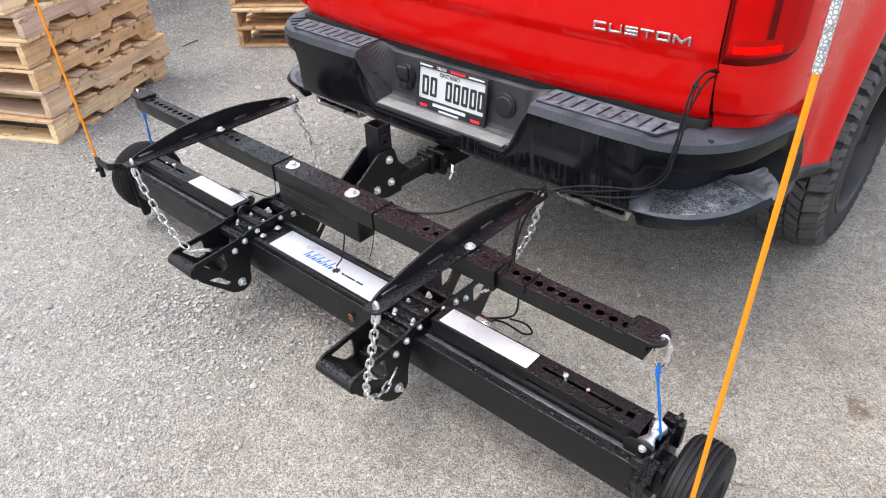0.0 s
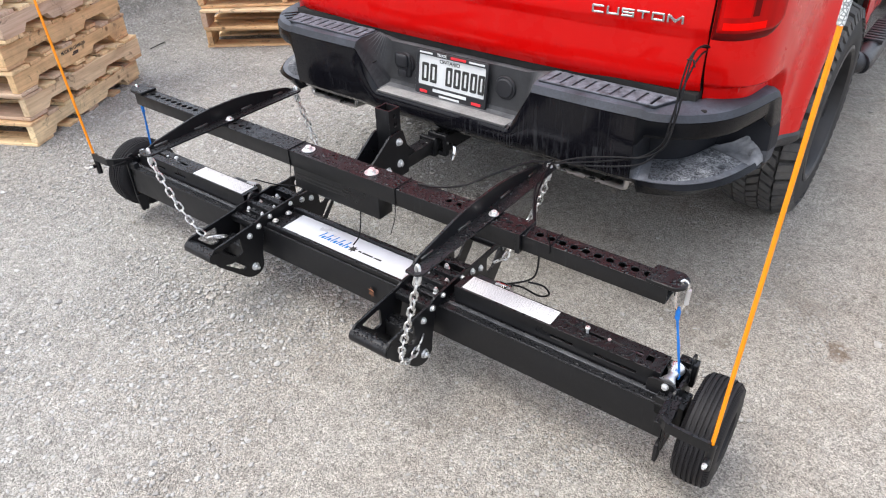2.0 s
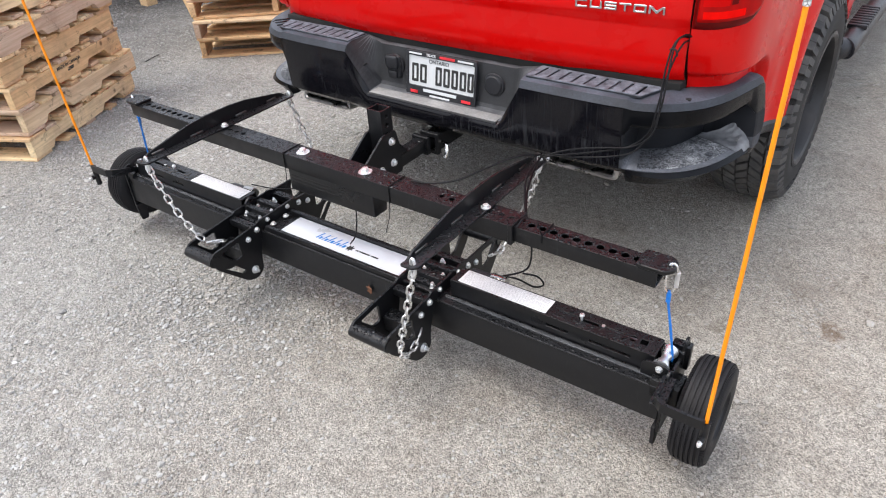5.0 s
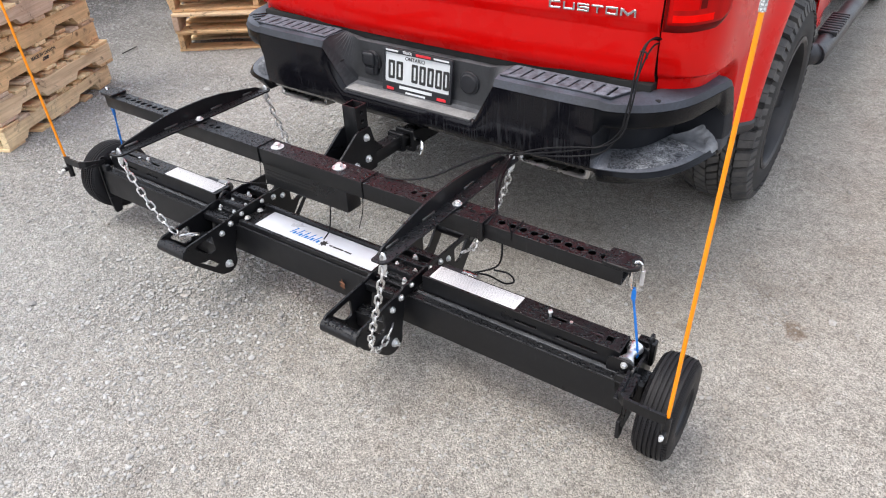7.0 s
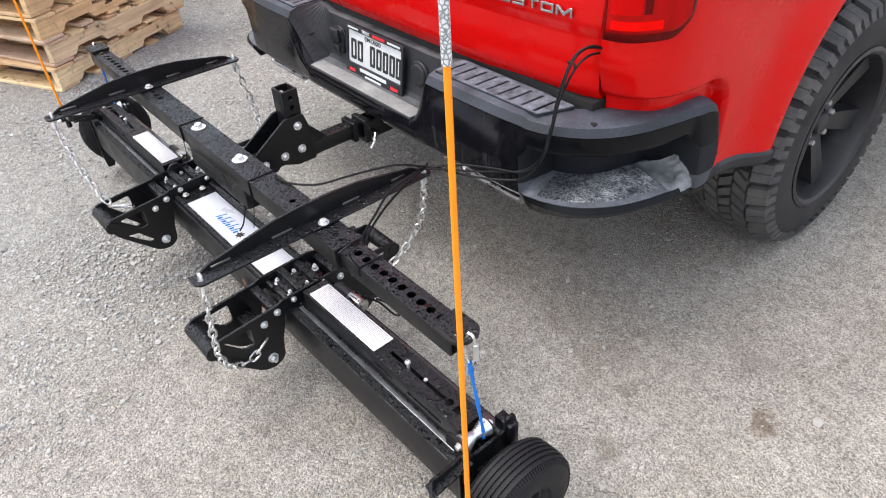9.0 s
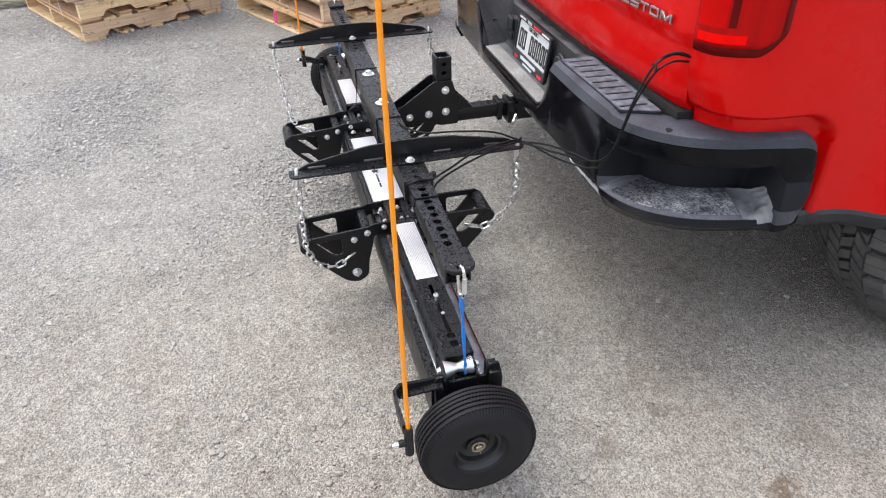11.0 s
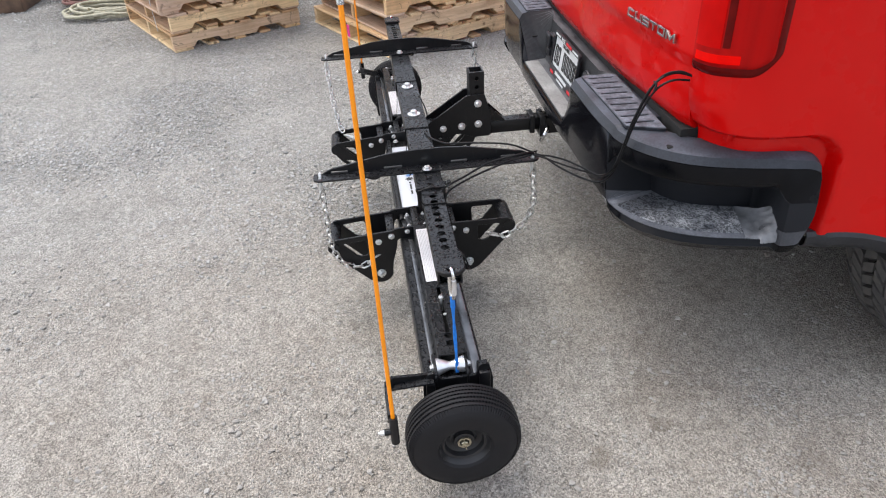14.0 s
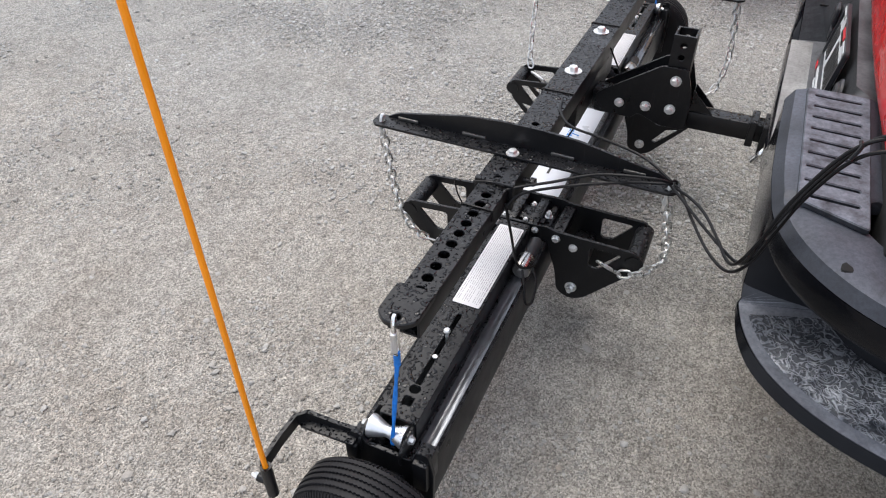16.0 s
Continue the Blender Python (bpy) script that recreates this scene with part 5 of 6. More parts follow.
def upper_box(s, x0, x1):
    """The narrower channel on the housing: slotted top, label, slots in its side."""
    lo, hi = min(s * x0, s * x1), max(s * x0, s * x1)
    slot = rounded([(s * 0.825, -0.005), (s * 0.825, 0.005), (s * 1.030, 0.005), (s * 1.030, -0.005)], 0.003)
    key = ring(s * 1.040, 0, 0.011)
    sq = rounded([(s * 1.060, -0.010), (s * 1.060, 0.010), (s * 1.080, 0.010), (s * 1.080, -0.010)], 0.002)
    b = bmesh.new()
    b.from_mesh(sheet([(lo, -0.037), (hi, -0.037), (hi, 0.037), (lo, 0.037)], [slot, key, sq], 0.005, Matrix.Translation((0, 0, 0.3495)), 0.001))
    for y in (-0.0345, 0.0345):
        sl = [rounded([(s * a, 0.316), (s * a, 0.325), (s * c, 0.325), (s * c, 0.316)], 0.004) for a, c in ((0.80, 0.87), (0.93, 1.05))]
        b.from_mesh(sheet([(lo, 0.294), (hi, 0.294), (hi, 0.3515), (lo, 0.3515)], sl, 0.005, Matrix.Translation((0, y, 0)) @ XZ, 0.001))
    box(b, lo + 0.002, lo + 0.006, -0.033, 0.033, 0.295, 0.347, 0.0)
    up = part("upper_channel", b, BLACK, sweeper, "wet black slotted upper channel")
    # A near-black block keeps the channel's inside dark behind the slots.
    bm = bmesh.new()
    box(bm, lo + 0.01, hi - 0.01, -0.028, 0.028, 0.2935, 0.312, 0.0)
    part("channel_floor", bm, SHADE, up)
    bm = bmesh.new()
    cyl(bm, (s * 0.892, 0, 0.32), (s * 0.892, 0, 0.366), 0.004, 10)
    lathe(bm, [(0.0, 0.007), (0.005, 0.0068), (0.0072, 0.004), (0.0075, 0.0)], Matrix.Translation((s * 0.892, 0, 0.364)), 12)
    part("slide_screw", bm, ZINC, up)
    bm = bmesh.new()
    cyl(bm, (s * 0.955, 0.002, 0.353), (s * 0.955, 0.002, 0.356), 0.005, 10)
    part("set_screw", bm, ZINC, up)
    return up


def label_sheet(parent, s, x0, x1, rows):
    a, c = min(s * x0, s * x1), max(s * x0, s * x1)
    lab = part("label", sheet(rounded([(a, -0.031), (c, -0.031), (c, 0.031), (a, 0.031)], 0.003, 3), [], 0.001, Matrix.Translation((0, 0, 0.3527)), 0.0002), PAPER, parent, "white printed warning label")
    rng = random.Random(11 + rows)
    b = bmesh.new()
    for i in range(rows):
        y = 0.026 - 0.052 * i / (rows - 1)
        x = a + 0.008
        stop = c - 0.008 - (0.06 * rng.random() if i % 5 == 4 else 0.004 * rng.random())
        while x < stop:
            w = 0.006 + 0.016 * rng.random()
            h = 0.0013 if i else 0.0022
            x1_ = min(x + w, stop)
            v = [b.verts.new((px, py, 0.35335)) for px, py in ((x, y - h / 2), (x1_, y - h / 2), (x1_, y + h / 2), (x, y + h / 2))]
            b.faces.new(v)
            x += w + 0.003
    tagged(part("small_print", b, GREY_INK, lab), kind="stuff")


box_r = upper_box(1, 0.480, 1.112)
box_l = upper_box(-1, 0.455, 1.098)
label_sheet(box_r, 1, 0.504, 0.796, 12)
label_sheet(box_l, -1, 0.473, 0.752, 12)
bm = bmesh.new()
lathe(bm, [(0.018, 0), (0.027, 0.0), (0.029, 0.004), (0.027, 0.010), (0.018, 0.010)], Matrix.Translation((-0.456, 0, 0.322)) @ Matrix.Rotation(radians(90), 4, 'Y'), 24, close=True)
part("grommet", bm, PAD_DARK, box_l)

# middle panel with its blue mark
bm = bmesh.new()
box(bm, -0.245, 0.312, -0.058, 0.050, 0.2935, 0.3005, 0.002)
panel = part("centre_panel", bm, PANEL, sweeper, "white and silver centre panel with blue lettering bars")
for y0, y1 in ((-0.074, -0.060), (0.052, 0.068)):
    bm = bmesh.new()
    box(bm, -0.30, 0.36, y0, y1, 0.290, 0.312, 0.003)
    part("panel_rail", bm, BLACK, sweeper)
b = bmesh.new()
for k in range(5):
    x = -0.095 + 0.027 * k
    for pts in (((-0.005, -0.013), (-0.001, -0.013), (0.007, 0.013), (0.003, 0.013)), ((0.004, -0.013), (0.011, -0.013), (0.013, -0.002), (0.006, -0.002))):
        b.faces.new([b.verts.new((x + px * 1.4, -0.004 + py * 1.4, 0.3012)) for px, py in pts])
part("blue_mark", b, BLUE_INK, panel, "slanted blue lettering bars")
b = bmesh.new()
b.faces.new([b.verts.new((0.050 + 0.018 * r * math.cos(a), -0.012 + 0.018 * r * math.sin(a), 0.3012)) for a, r in [(2 * math.pi * k / 14, 1.0 if k % 2 else 0.55) for k in range(14)]])
for x, w in ((0.075, 0.012), (0.091, 0.045), (0.142, 0.03)):
    b.faces.new([b.verts.new((px, py, 0.3012)) for px, py in ((x, -0.015), (x + w, -0.015), (x + w, -0.008), (x, -0.008))])
part("black_mark", b, INK, panel)


def hanger(cx):
    """A lifting bracket across the housing: two cut plates, end tubes, cross pieces and bolts."""
    tilt = Matrix.Translation((0, -0.006 if cx > 0 else 0.008, -0.009)) @ Matrix.Translation((0, 0, 0.30)) @ Matrix.Rotation(radians(1.6), 4, 'X') @ Matrix.Translation((0, 0, -0.30))
    side = [(-0.302, 0.327), (-0.10, 0.336), (-0.085, 0.343), (0.085, 0.343), (0.10, 0.336), (0.302, 0.327), (0.310, 0.300), (0.300, 0.262), (0.186, 0.142), (0.150, 0.130), (0.116, 0.150), (0.110, 0.210), (0.092, 0.262), (0.085, 0.302), (-0.085, 0.302), (-0.092, 0.262), (-0.110, 0.210), (-0.116, 0.150), (-0.150, 0.130), (-0.190, 0.142), (-0.300, 0.262), (-0.310, 0.300)]
    outline = rounded(side, [0.02, 0.02, 0.01, 0.01, 0.02, 0.02, 0.012, 0.02, 0.03, 0.03, 0.03, 0.03, 0.02, 0.01, 0.01, 0.02, 0.03, 0.03, 0.03, 0.03, 0.02, 0.012])
    holes = []
    for s in (1, -1):
        holes.append(rounded([(s * 0.272, 0.310), (s * 0.190, 0.314), (s * 0.190, 0.252), (s * 0.222, 0.252)], 0.012))
        if cx < 0:
            holes.append(rounded([(s * 0.268, 0.246), (s * 0.232, 0.240), (s * 0.190, 0.190), (s * 0.205, 0.186)], 0.006))
    h = part("hanger", bmesh.new(), BLACK, sweeper, "black cut-plate lifting bracket")
    for x in (-0.064, 0.064):
        part("side_plate", sheet(outline, holes, 0.008, tilt @ Matrix.Translation((cx + x, 0, 0)) @ YZ), BLACK, h)
        for y, z, r in ((-0.155, 0.172, 0.012), (0.155, 0.172, 0.012), (-0.150, 0.300, 0.0085), (-0.105, 0.316, 0.0085), (0.150, 0.300, 0.0085), (0.105, 0.316, 0.0085), (-0.05, 0.328, 0.007), (0.05, 0.328, 0.007)):
            bm = bmesh.new()
            s = 1 if x > 0 else -1
            hex_bolt(bm, (cx + x + s * 0.004, y, z), (s, 0, 0), r, r * 0.8, 1.3, 0.010 if r > 0.01 else 0.003)
            bmesh.ops.transform(bm, matrix=tilt, verts=bm.verts)
            part("plate_bolt", bm, ZINC, h)
    for s in (1, -1):
        bm = bmesh.new()
        ey = s * 0.299
        cyl(bm, (cx - 0.068, ey, 0.297), (cx + 0.068, ey, 0.297), 0.0225, 18)
        for x in (-0.068, 0.068):
            cyl(bm, (cx + x * 0.98, ey, 0.297), (cx + x * 1.03, ey, 0.297), 0.019, 18)
        bmesh.ops.transform(bm, matrix=tilt, verts=bm.verts)
        part("end_tube", bm, BLACK, h)
        bm = bmesh.new()
        cyl(bm, (cx - 0.06, s * 0.155, 0.172), (cx + 0.06, s * 0.155, 0.172), 0.012, 12)
        box(bm, cx - 0.060, cx + 0.060, s * 0.155 - 0.024, s * 0.155 + 0.024, 0.205, 0.262, 0.004)
        box(bm, cx - 0.060, cx + 0.060, s * 0.105 - 0.014, s * 0.105 + 0.014, 0.302, 0.328, 0.003)
        bmesh.ops.transform(bm, matrix=tilt, verts=bm.verts)
        part("cross_piece", bm, BLACK, h)
    bm = bmesh.new()
    box(bm, cx - 0.059, cx + 0.059, -0.070, 0.070, 0.296, 0.306, 0.002)
    box(bm, cx - 0.030, cx + 0.030, -0.055, 0.055, 0.306, 0.318, 0.004)
    box(bm, cx - 0.059, cx + 0.059, -0.035, -0.012, 0.306, 0.334, 0.003)
    box(bm, cx - 0.059, cx + 0.059, 0.020, 0.045, 0.306, 0.330, 0.003)
    part("saddle", bm, BLACK, h)
    for x, y in ((-0.036, -0.048), (0.036, -0.048), (-0.036, 0.008), (0.036, 0.008), (0.0, 0.058)):
        bm = bmesh.new()
        hex_bolt(bm, (cx + x, y, 0.318 if abs(x) < 0.03 else 0.3065), (0, 0, 1), 0.0075, 0.012, 1.4, 0.006)
        part("saddle_bolt", bm, ZINC, h)
    inner = -1 if cx > 0 else 1
    for y in (-0.036, 0.026):
        bm = bmesh.new()
        hex_bolt(bm, (cx + inner * 0.088, y, 0.3006), (0, 0, 1), 0.008, 0.006, 1.4)
        part("panel_bolt", bm, ZINC, h)
    return h


hanger(0.384)
hanger(-0.385)

# small drives with their leads on the truck side
for x, y in ((0.555, 0.062), (-0.555, 0.060)):
    bm = bmesh.new()
    lathe(bm, [(0.0, 0.0), (0.015, 0.0), (0.017, 0.004), (0.017, 0.062), (0.020, 0.064), (0.020, 0.070), (0.0, 0.070)], Matrix.Translation((x - 0.06, y, 0.320)) @ Matrix.Rotation(radians(90), 4, 'Y'), 20)
    d = part("drive_body", bm, PAD_DARK, sweeper)
    bm = bmesh.new()
    lathe(bm, [(0.0, 0.0), (0.0205, 0.0), (0.0215, 0.002), (0.0215, 0.046), (0.0195, 0.050), (0.008, 0.051), (0.008, 0.055), (0.0, 0.055)], Matrix.Translation((x + 0.0105, y, 0.322)) @ Matrix.Rotation(radians(90), 4, 'Y'), 24)
    part("drive_can", bm, EXHAUST, d, "bright steel motor can")


def end_set(s, dx):
    """Pulley, end plate, wheel and whip bracket at one end; dx shifts it along the housing."""
    yo = -0.006 if s > 0 else 0.020

    def X(x):
        return s * (x + dx)
    plate_ = rounded([(-0.085, 0.140), (0.090, 0.140), (0.095, 0.300), (0.085, 0.352), (0.062, 0.352), (0.052, 0.318), (-0.040, 0.318), (-0.050, 0.340), (-0.070, 0.340), (-0.085, 0.300)], 0.008)
    part("end_plate", sheet(plate_, [], 0.008, Matrix.Translation((X(1.160), 0, 0)) @ YZ), BLACK, sweeper)
    bm = bmesh.new()
    box(bm, X(1.120), X(1.175), -0.078, -0.055, 0.255, 0.312, 0.003)
    box(bm, X(1.125), X(1.175), 0.058, 0.086, 0.255, 0.332, 0.003)
    box(bm, X(1.150), X(1.186), -0.035, 0.035, 0.180, 0.262, 0.004)
    part("end_bracket", bm, BLACK, sweeper)
    bm = bmesh.new()
    part("skid_flap", sheet(rounded([(-0.082, 0.085), (-0.052, 0.085), (-0.040, 0.160), (-0.090, 0.160)], 0.008), [], 0.01, Matrix.Translation((X(1.150), 0, 0)) @ YZ), RUBBER, sweeper)
    bm.free()
    bm = bmesh.new()
    lathe(bm, [(0.0, -0.036), (0.0225, -0.036), (0.0225, -0.032), (0.013, -0.008), (0.011, 0.0), (0.013, 0.008), (0.0225, 0.032), (0.0225, 0.036), (0.0, 0.036)], Matrix.Translation((X(1.132), yo - 0.004, 0.331)) @ Matrix.Rotation(radians(90), 4, 'X'), 28)
    pul = part("pulley", bm, ALU, sweeper, "bright waisted aluminium pulley")
    bm = bmesh.new()
    hex_bolt(bm, (X(1.132), yo - 0.0475, 0.331), (0, -1, 0), 0.0075, 0.007, 1.3)
    part("pulley_bolt", bm, ZINC, pul)
    bm = bmesh.new()
    hex_bolt(bm, (X(1.132), yo + 0.0395, 0.331), (0, 1, 0), 0.0075, 0.007, 1.3)
    part("pulley_bolt", bm, ZINC, pul)
    for side_ in (1, -1):
        cheek = rounded([(X(1.085), 0.294), (X(1.168), 0.294), (X(1.168), 0.330), (X(1.145), 0.345), (X(1.100), 0.345), (X(1.085), 0.335)], 0.008)
        part("pulley_cheek", sheet(cheek, [], 0.006, Matrix.Translation((0, yo - 0.004 + side_ * 0.0405, 0)) @ XZ), BLACK, sweeper)
    # wheel
    cx, cz, R = X(1.247), 0.200, 0.145
    c = Matrix.Translation((cx, yo + 0.006, cz)) @ Matrix.Rotation(radians(90) * s, 4, 'Y')
    bm = bmesh.new()
    lathe(bm, [(0.062, -0.038), (0.070, -0.047), (0.102, -0.051), (0.128, -0.046), (0.1385, -0.036), (0.1405, 0), (0.1385, 0.036), (0.128, 0.046), (0.102, 0.051), (0.070, 0.047), (0.062, 0.038)], c, 64, caps=False)
    wheel = part("wheel", bm, RUBBER, sweeper, "small black pneumatic wheel, clear of the ground")
    b = bmesh.new()
    n = 220
    for h, half, wob in ((-0.0315, 0.0045, 1), (-0.0185, 0.0045, -1), (-0.006, 0.0042, 1), (0.006, 0.0042, -1), (0.0185, 0.0045, 1), (0.0315, 0.0045, -1)):
        rr = []
        for k in range(n):
            a = 2 * math.pi * k / n
            w = 0.0011 * wob * (1 if k % 2 else -1)
            top = R - 0.0028 * (abs(h) / 0.03) ** 2
            rr.append([b.verts.new(c @ Vector((r * math.cos(a), r * math.sin(a), hh + w))) for r, hh in ((top - 0.0065, h - half), (top, h - half * 0.8), (top, h + half * 0.8), (top - 0.0065, h + half))])
        for k in range(n):
            p, q = rr[k], rr[(k + 1) % n]
            for i in range(3):
                b.faces.new((p[i], p[i + 1], q[i + 1], q[i]))
    for side_ in (-1, 1):
        for k in range(120):
            a0 = 2 * math.pi * k / 120
            q = []
            for r, hh in ((0.1402, 0.0375), (0.1300, 0.0468), (0.1300, 0.044), (0.1375, 0.036)):
                for da in (-0.015, 0.015):
                    q.append(b.verts.new(c @ Vector((r * math.cos(a0 + da), r * math.sin(a0 + da), side_ * hh))))
            for f in ((0, 1, 3, 2), (0, 2, 4, 6), (1, 7, 5, 3), (0, 6, 7, 1)):
                b.faces.new([q[i] for i in f])
    tagged(part("tread", b, RUBBER, wheel), kind="stuff")
    bm = bmesh.new()
    lathe(bm, [(0.066, -0.036), (0.068, 0.036), (0.064, 0.041), (0.060, 0.036), (0.056, 0.028), (0.050, 0.026), (0.046, 0.014), (0.034, 0.008), (0.028, 0.010), (0.026, 0.021), (0.014, 0.022), (0.0, 0.022)], c, 48)
    part("rim", bm, WHEEL_BLACK, wheel, "black pressed-steel rim")
    bm = bmesh.new()
    lathe(bm, [(0.0125, 0.022), (0.0175, 0.0225), (0.0175, 0.0265), (0.0125, 0.0265)], c, 24, close=True)
    hex_bolt(bm, c @ Vector((0, 0, 0.022)), c.to_3x3() @ Vector((0, 0, 1)), 0.0095, 0.008, 0, 0.006)
    hose(bm, [c @ Vector((-0.020, -0.002, 0.030)), c @ Vector((0.0, 0.0, 0.031)), c @ Vector((0.020, 0.004, 0.030))], 0.0018, 6)
    part("axle_nut", bm, BRASS, wheel, "brass-toned axle nut with a split pin")
    bm = bmesh.new()
    cyl(bm, (X(1.16), yo + 0.006, cz), (cx, yo + 0.006, cz), 0.0125, 14)
    part("axle", bm, BLACK, sweeper)
    # whip bracket: a flat bar bent round the wheel, with a clamp tube
    wy = -0.168 if s > 0 else -0.140
    bar = [(1.150, -0.062, 0.318), (1.157, -0.10, 0.325), (1.163, wy + 0.008, 0.334), (1.180, wy - 0.008, 0.335), (1.230, wy - 0.010, 0.335), (1.284, wy - 0.008, 0.333)]
    b = bmesh.new()
    pp = [Vector((X(x), y, z)) for x, y, z in bar]
    rows_ = []
    for i, q in enumerate(pp):
        d = (pp[min(i + 1, len(pp) - 1)] - pp[max(i - 1, 0)]).normalized()
        nrm = d.cross(Vector((0, 0, 1))).normalized() * 0.004
        rows_.append([b.verts.new(q + nrm + Vector((0, 0, 0.013))), b.verts.new(q - nrm + Vector((0, 0, 0.013))), b.verts.new(q - nrm - Vector((0, 0, 0.015))), b.verts.new(q + nrm - Vector((0, 0, 0.015)))])
    for p, q in zip(rows_, rows_[1:]):
        for i in range(4):
            b.faces.new((p[i], p[(i + 1) % 4], q[(i + 1) % 4], q[i]))
    b.faces.new(rows_[0])
    b.faces.new(rows_[-1])
    wb = part("whip_bracket", b, BLACK, sweeper, "bent black flat bar round the wheel")
    shelf = rounded([(X(1.146), -0.058), (X(1.150), wy), (X(1.184), wy), (X(1.180), -0.058)], 0.004)
    part("bracket_shelf", sheet(shelf, [], 0.006, Matrix.Translation((0, 0, 0.322))), BLACK, wb)
    bm = bmesh.new()
    lathe(bm, [(0.0062, -0.085), (0.0105, -0.085), (0.0105, 0.0), (0.0062, 0.0)], Matrix.Translation((X(1.286), wy, 0.338)), 18, close=True)
    part("clamp_tube", bm, BLACK_DRY, wb)
    bm = bmesh.new()
    cyl(bm, (X(1.286), wy - 0.008, 0.290), (X(1.286), wy - 0.024, 0.290), 0.0085, 12)
    part("clamp_boss", bm, BLACK_DRY, wb)
    bm = bmesh.new()
    hex_bolt(bm, (X(1.286), wy - 0.020, 0.290), (0, -1, 0), 0.0065, 0.012, 0, 0.006)
    part("clamp_screw", bm, ZINC, wb)
    whip = thing("safety_whip", "orange fibreglass marker whip with white reflective tape" + ("" if s > 0 else ", by the far wheel"), "marker whip", (X(1.286), wy, 0.253), BODY, "marker whips")
    bm = bmesh.new()
    top = Vector((X(1.286) - (0.0 if s > 0 else 0.075), wy - 0.002, 1.276))
    foot = Vector((X(1.286), wy, 0.256))
    cyl(bm, foot, top, 0.0050, 10, 0.0045)
    part("rod", bm, ORANGE, whip)
    bm = bmesh.new()
    way = (top - foot).normalized()
    cyl(bm, top, top + way * 0.33, 0.0062, 12)
    part("reflective_tape", bm, REFLECT, whip, "white reflective tape")


end_set(1, 0.0)
end_set(-1, -0.030)

leaf = thing("dry_leaf", "small dry red-brown leaf stuck to the sweeper's wet side", "leaf", (0.189, -0.092, 0.229))
bm = bmesh.new()
tips = [(0, 0.022), (0.005, 0.010), (0.014, 0.008), (0.008, -0.002), (0.012, -0.013), (0.002, -0.012), (0.001, -0.024), (-0.002, -0.012), (-0.011, -0.010), (-0.007, 0.0), (-0.012, 0.009), (-0.004, 0.010)]
bm.from_mesh(sheet(tips, [], 0.0012, Matrix.Translation((0.189, -0.0945, 0.229)) @ XZ, 0.0003))
for v in bm.verts:
    v.co.y -= 14 * (v.co.x - 0.189) ** 2 + 4 * (v.co.z - 0.229) ** 2
part("leaf_blade", bm, LEAF, leaf)

# ---------------------------------------------------------------- chains, cords, clips


def link_mesh(long=0.038, wide=0.0235, r=0.0031):
    b = bmesh.new()
    h = (long - wide) / 2
    pts = []
    for k in range(18):
        a = 2 * math.pi * k / 18
        z = (wide / 2 - r) * math.sin(a) + (h if math.sin(a) >= 0 else -h)
        pts.append(((wide / 2 - r) * math.cos(a), 0, z))
    hose(b, pts, r, 7, 1, True)
    me = bpy.data.meshes.new("link")
    b.to_mesh(me)
    b.free()
    return me


LINK = link_mesh()


def chain(points, label, end_clip):
    base = points[-1]
    ch = thing("chain", label, "chain", base, TURN, "lifting chains")
    path_ = smooth_path(points, 24)
    acc, want, k, pitch = 0.0, 0.014, 0, 0.0275
    for a, c in zip(path_, path_[1:]):
        d = (c - a).length
        while acc + d >= want:
            q = a.lerp(c, (want - acc) / d)
            t = (c - a).normalized()
            m = Matrix.Translation(q) @ t.to_track_quat("Z", "Y").to_matrix().to_4x4() @ Matrix.Rotation(radians(45 + 90 * (k % 2)) + 0.2 * math.sin(k * 1.7), 4, 'Z')
            ob = part("link", LINK, CHAIN, ch)
            ob.matrix_basis = m
            want += pitch
            k += 1
        acc += d
    if end_clip:
        bm = bmesh.new()
        p, q = Vector(end_clip[0]), Vector(end_clip[1])
        u = (q - p).normalized()
        v = u.orthogonal().normalized()
        loop = []
        for i in range(20):
            a = 2 * math.pi * i / 20
            loop.append((p + q) / 2 + u * ((q - p).length / 2) * math.cos(a) + v * 0.011 * math.sin(a) * (1.15 if math.cos(a) > 0 else 0.9))
        hose(bm, loop, 0.0036, 8, 1, True)
        part("snap_hook", bm, CHAIN, ch, "zinc snap hook")


chain([(0.569, -0.319, 0.588), (0.545, -0.321, 0.48), (0.520, -0.323, 0.38), (0.497, -0.318, 0.30), (0.478, -0.292, 0.232), (0.466, -0.245, 0.205), (0.460, -0.205, 0.212)], "zinc lifting chain from the arm to the sweeper bracket", ((0.462, -0.215, 0.212), (0.445, -0.165, 0.232)))
chain([(-0.538, -0.319, 0.588), (-0.505, -0.315, 0.51), (-0.462, -0.305, 0.42), (-0.415, -0.29, 0.345), (-0.395, -0.27, 0.315)], "zinc lifting chain from the arm into the sweeper bracket", ((-0.395, -0.275, 0.310), (-0.375, -0.215, 0.292)))
chain([(0.569, 0.323, 0.588), (0.545, 0.335, 0.50), (0.510, 0.345, 0.41), (0.478, 0.335, 0.34), (0.466, 0.295, 0.285), (0.464, 0.25, 0.265)], "zinc lifting chain on the truck side of the sweeper", ((0.464, 0.255, 0.265), (0.462, 0.195, 0.285)))
chain([(-0.538, 0.323, 0.588), (-0.520, 0.335, 0.50), (-0.490, 0.340, 0.42), (-0.450, 0.325, 0.35), (-0.42, 0.29, 0.32)], "zinc lifting chain on the truck side by the far bracket", ((-0.42, 0.295, 0.318), (-0.40, 0.235, 0.305)))

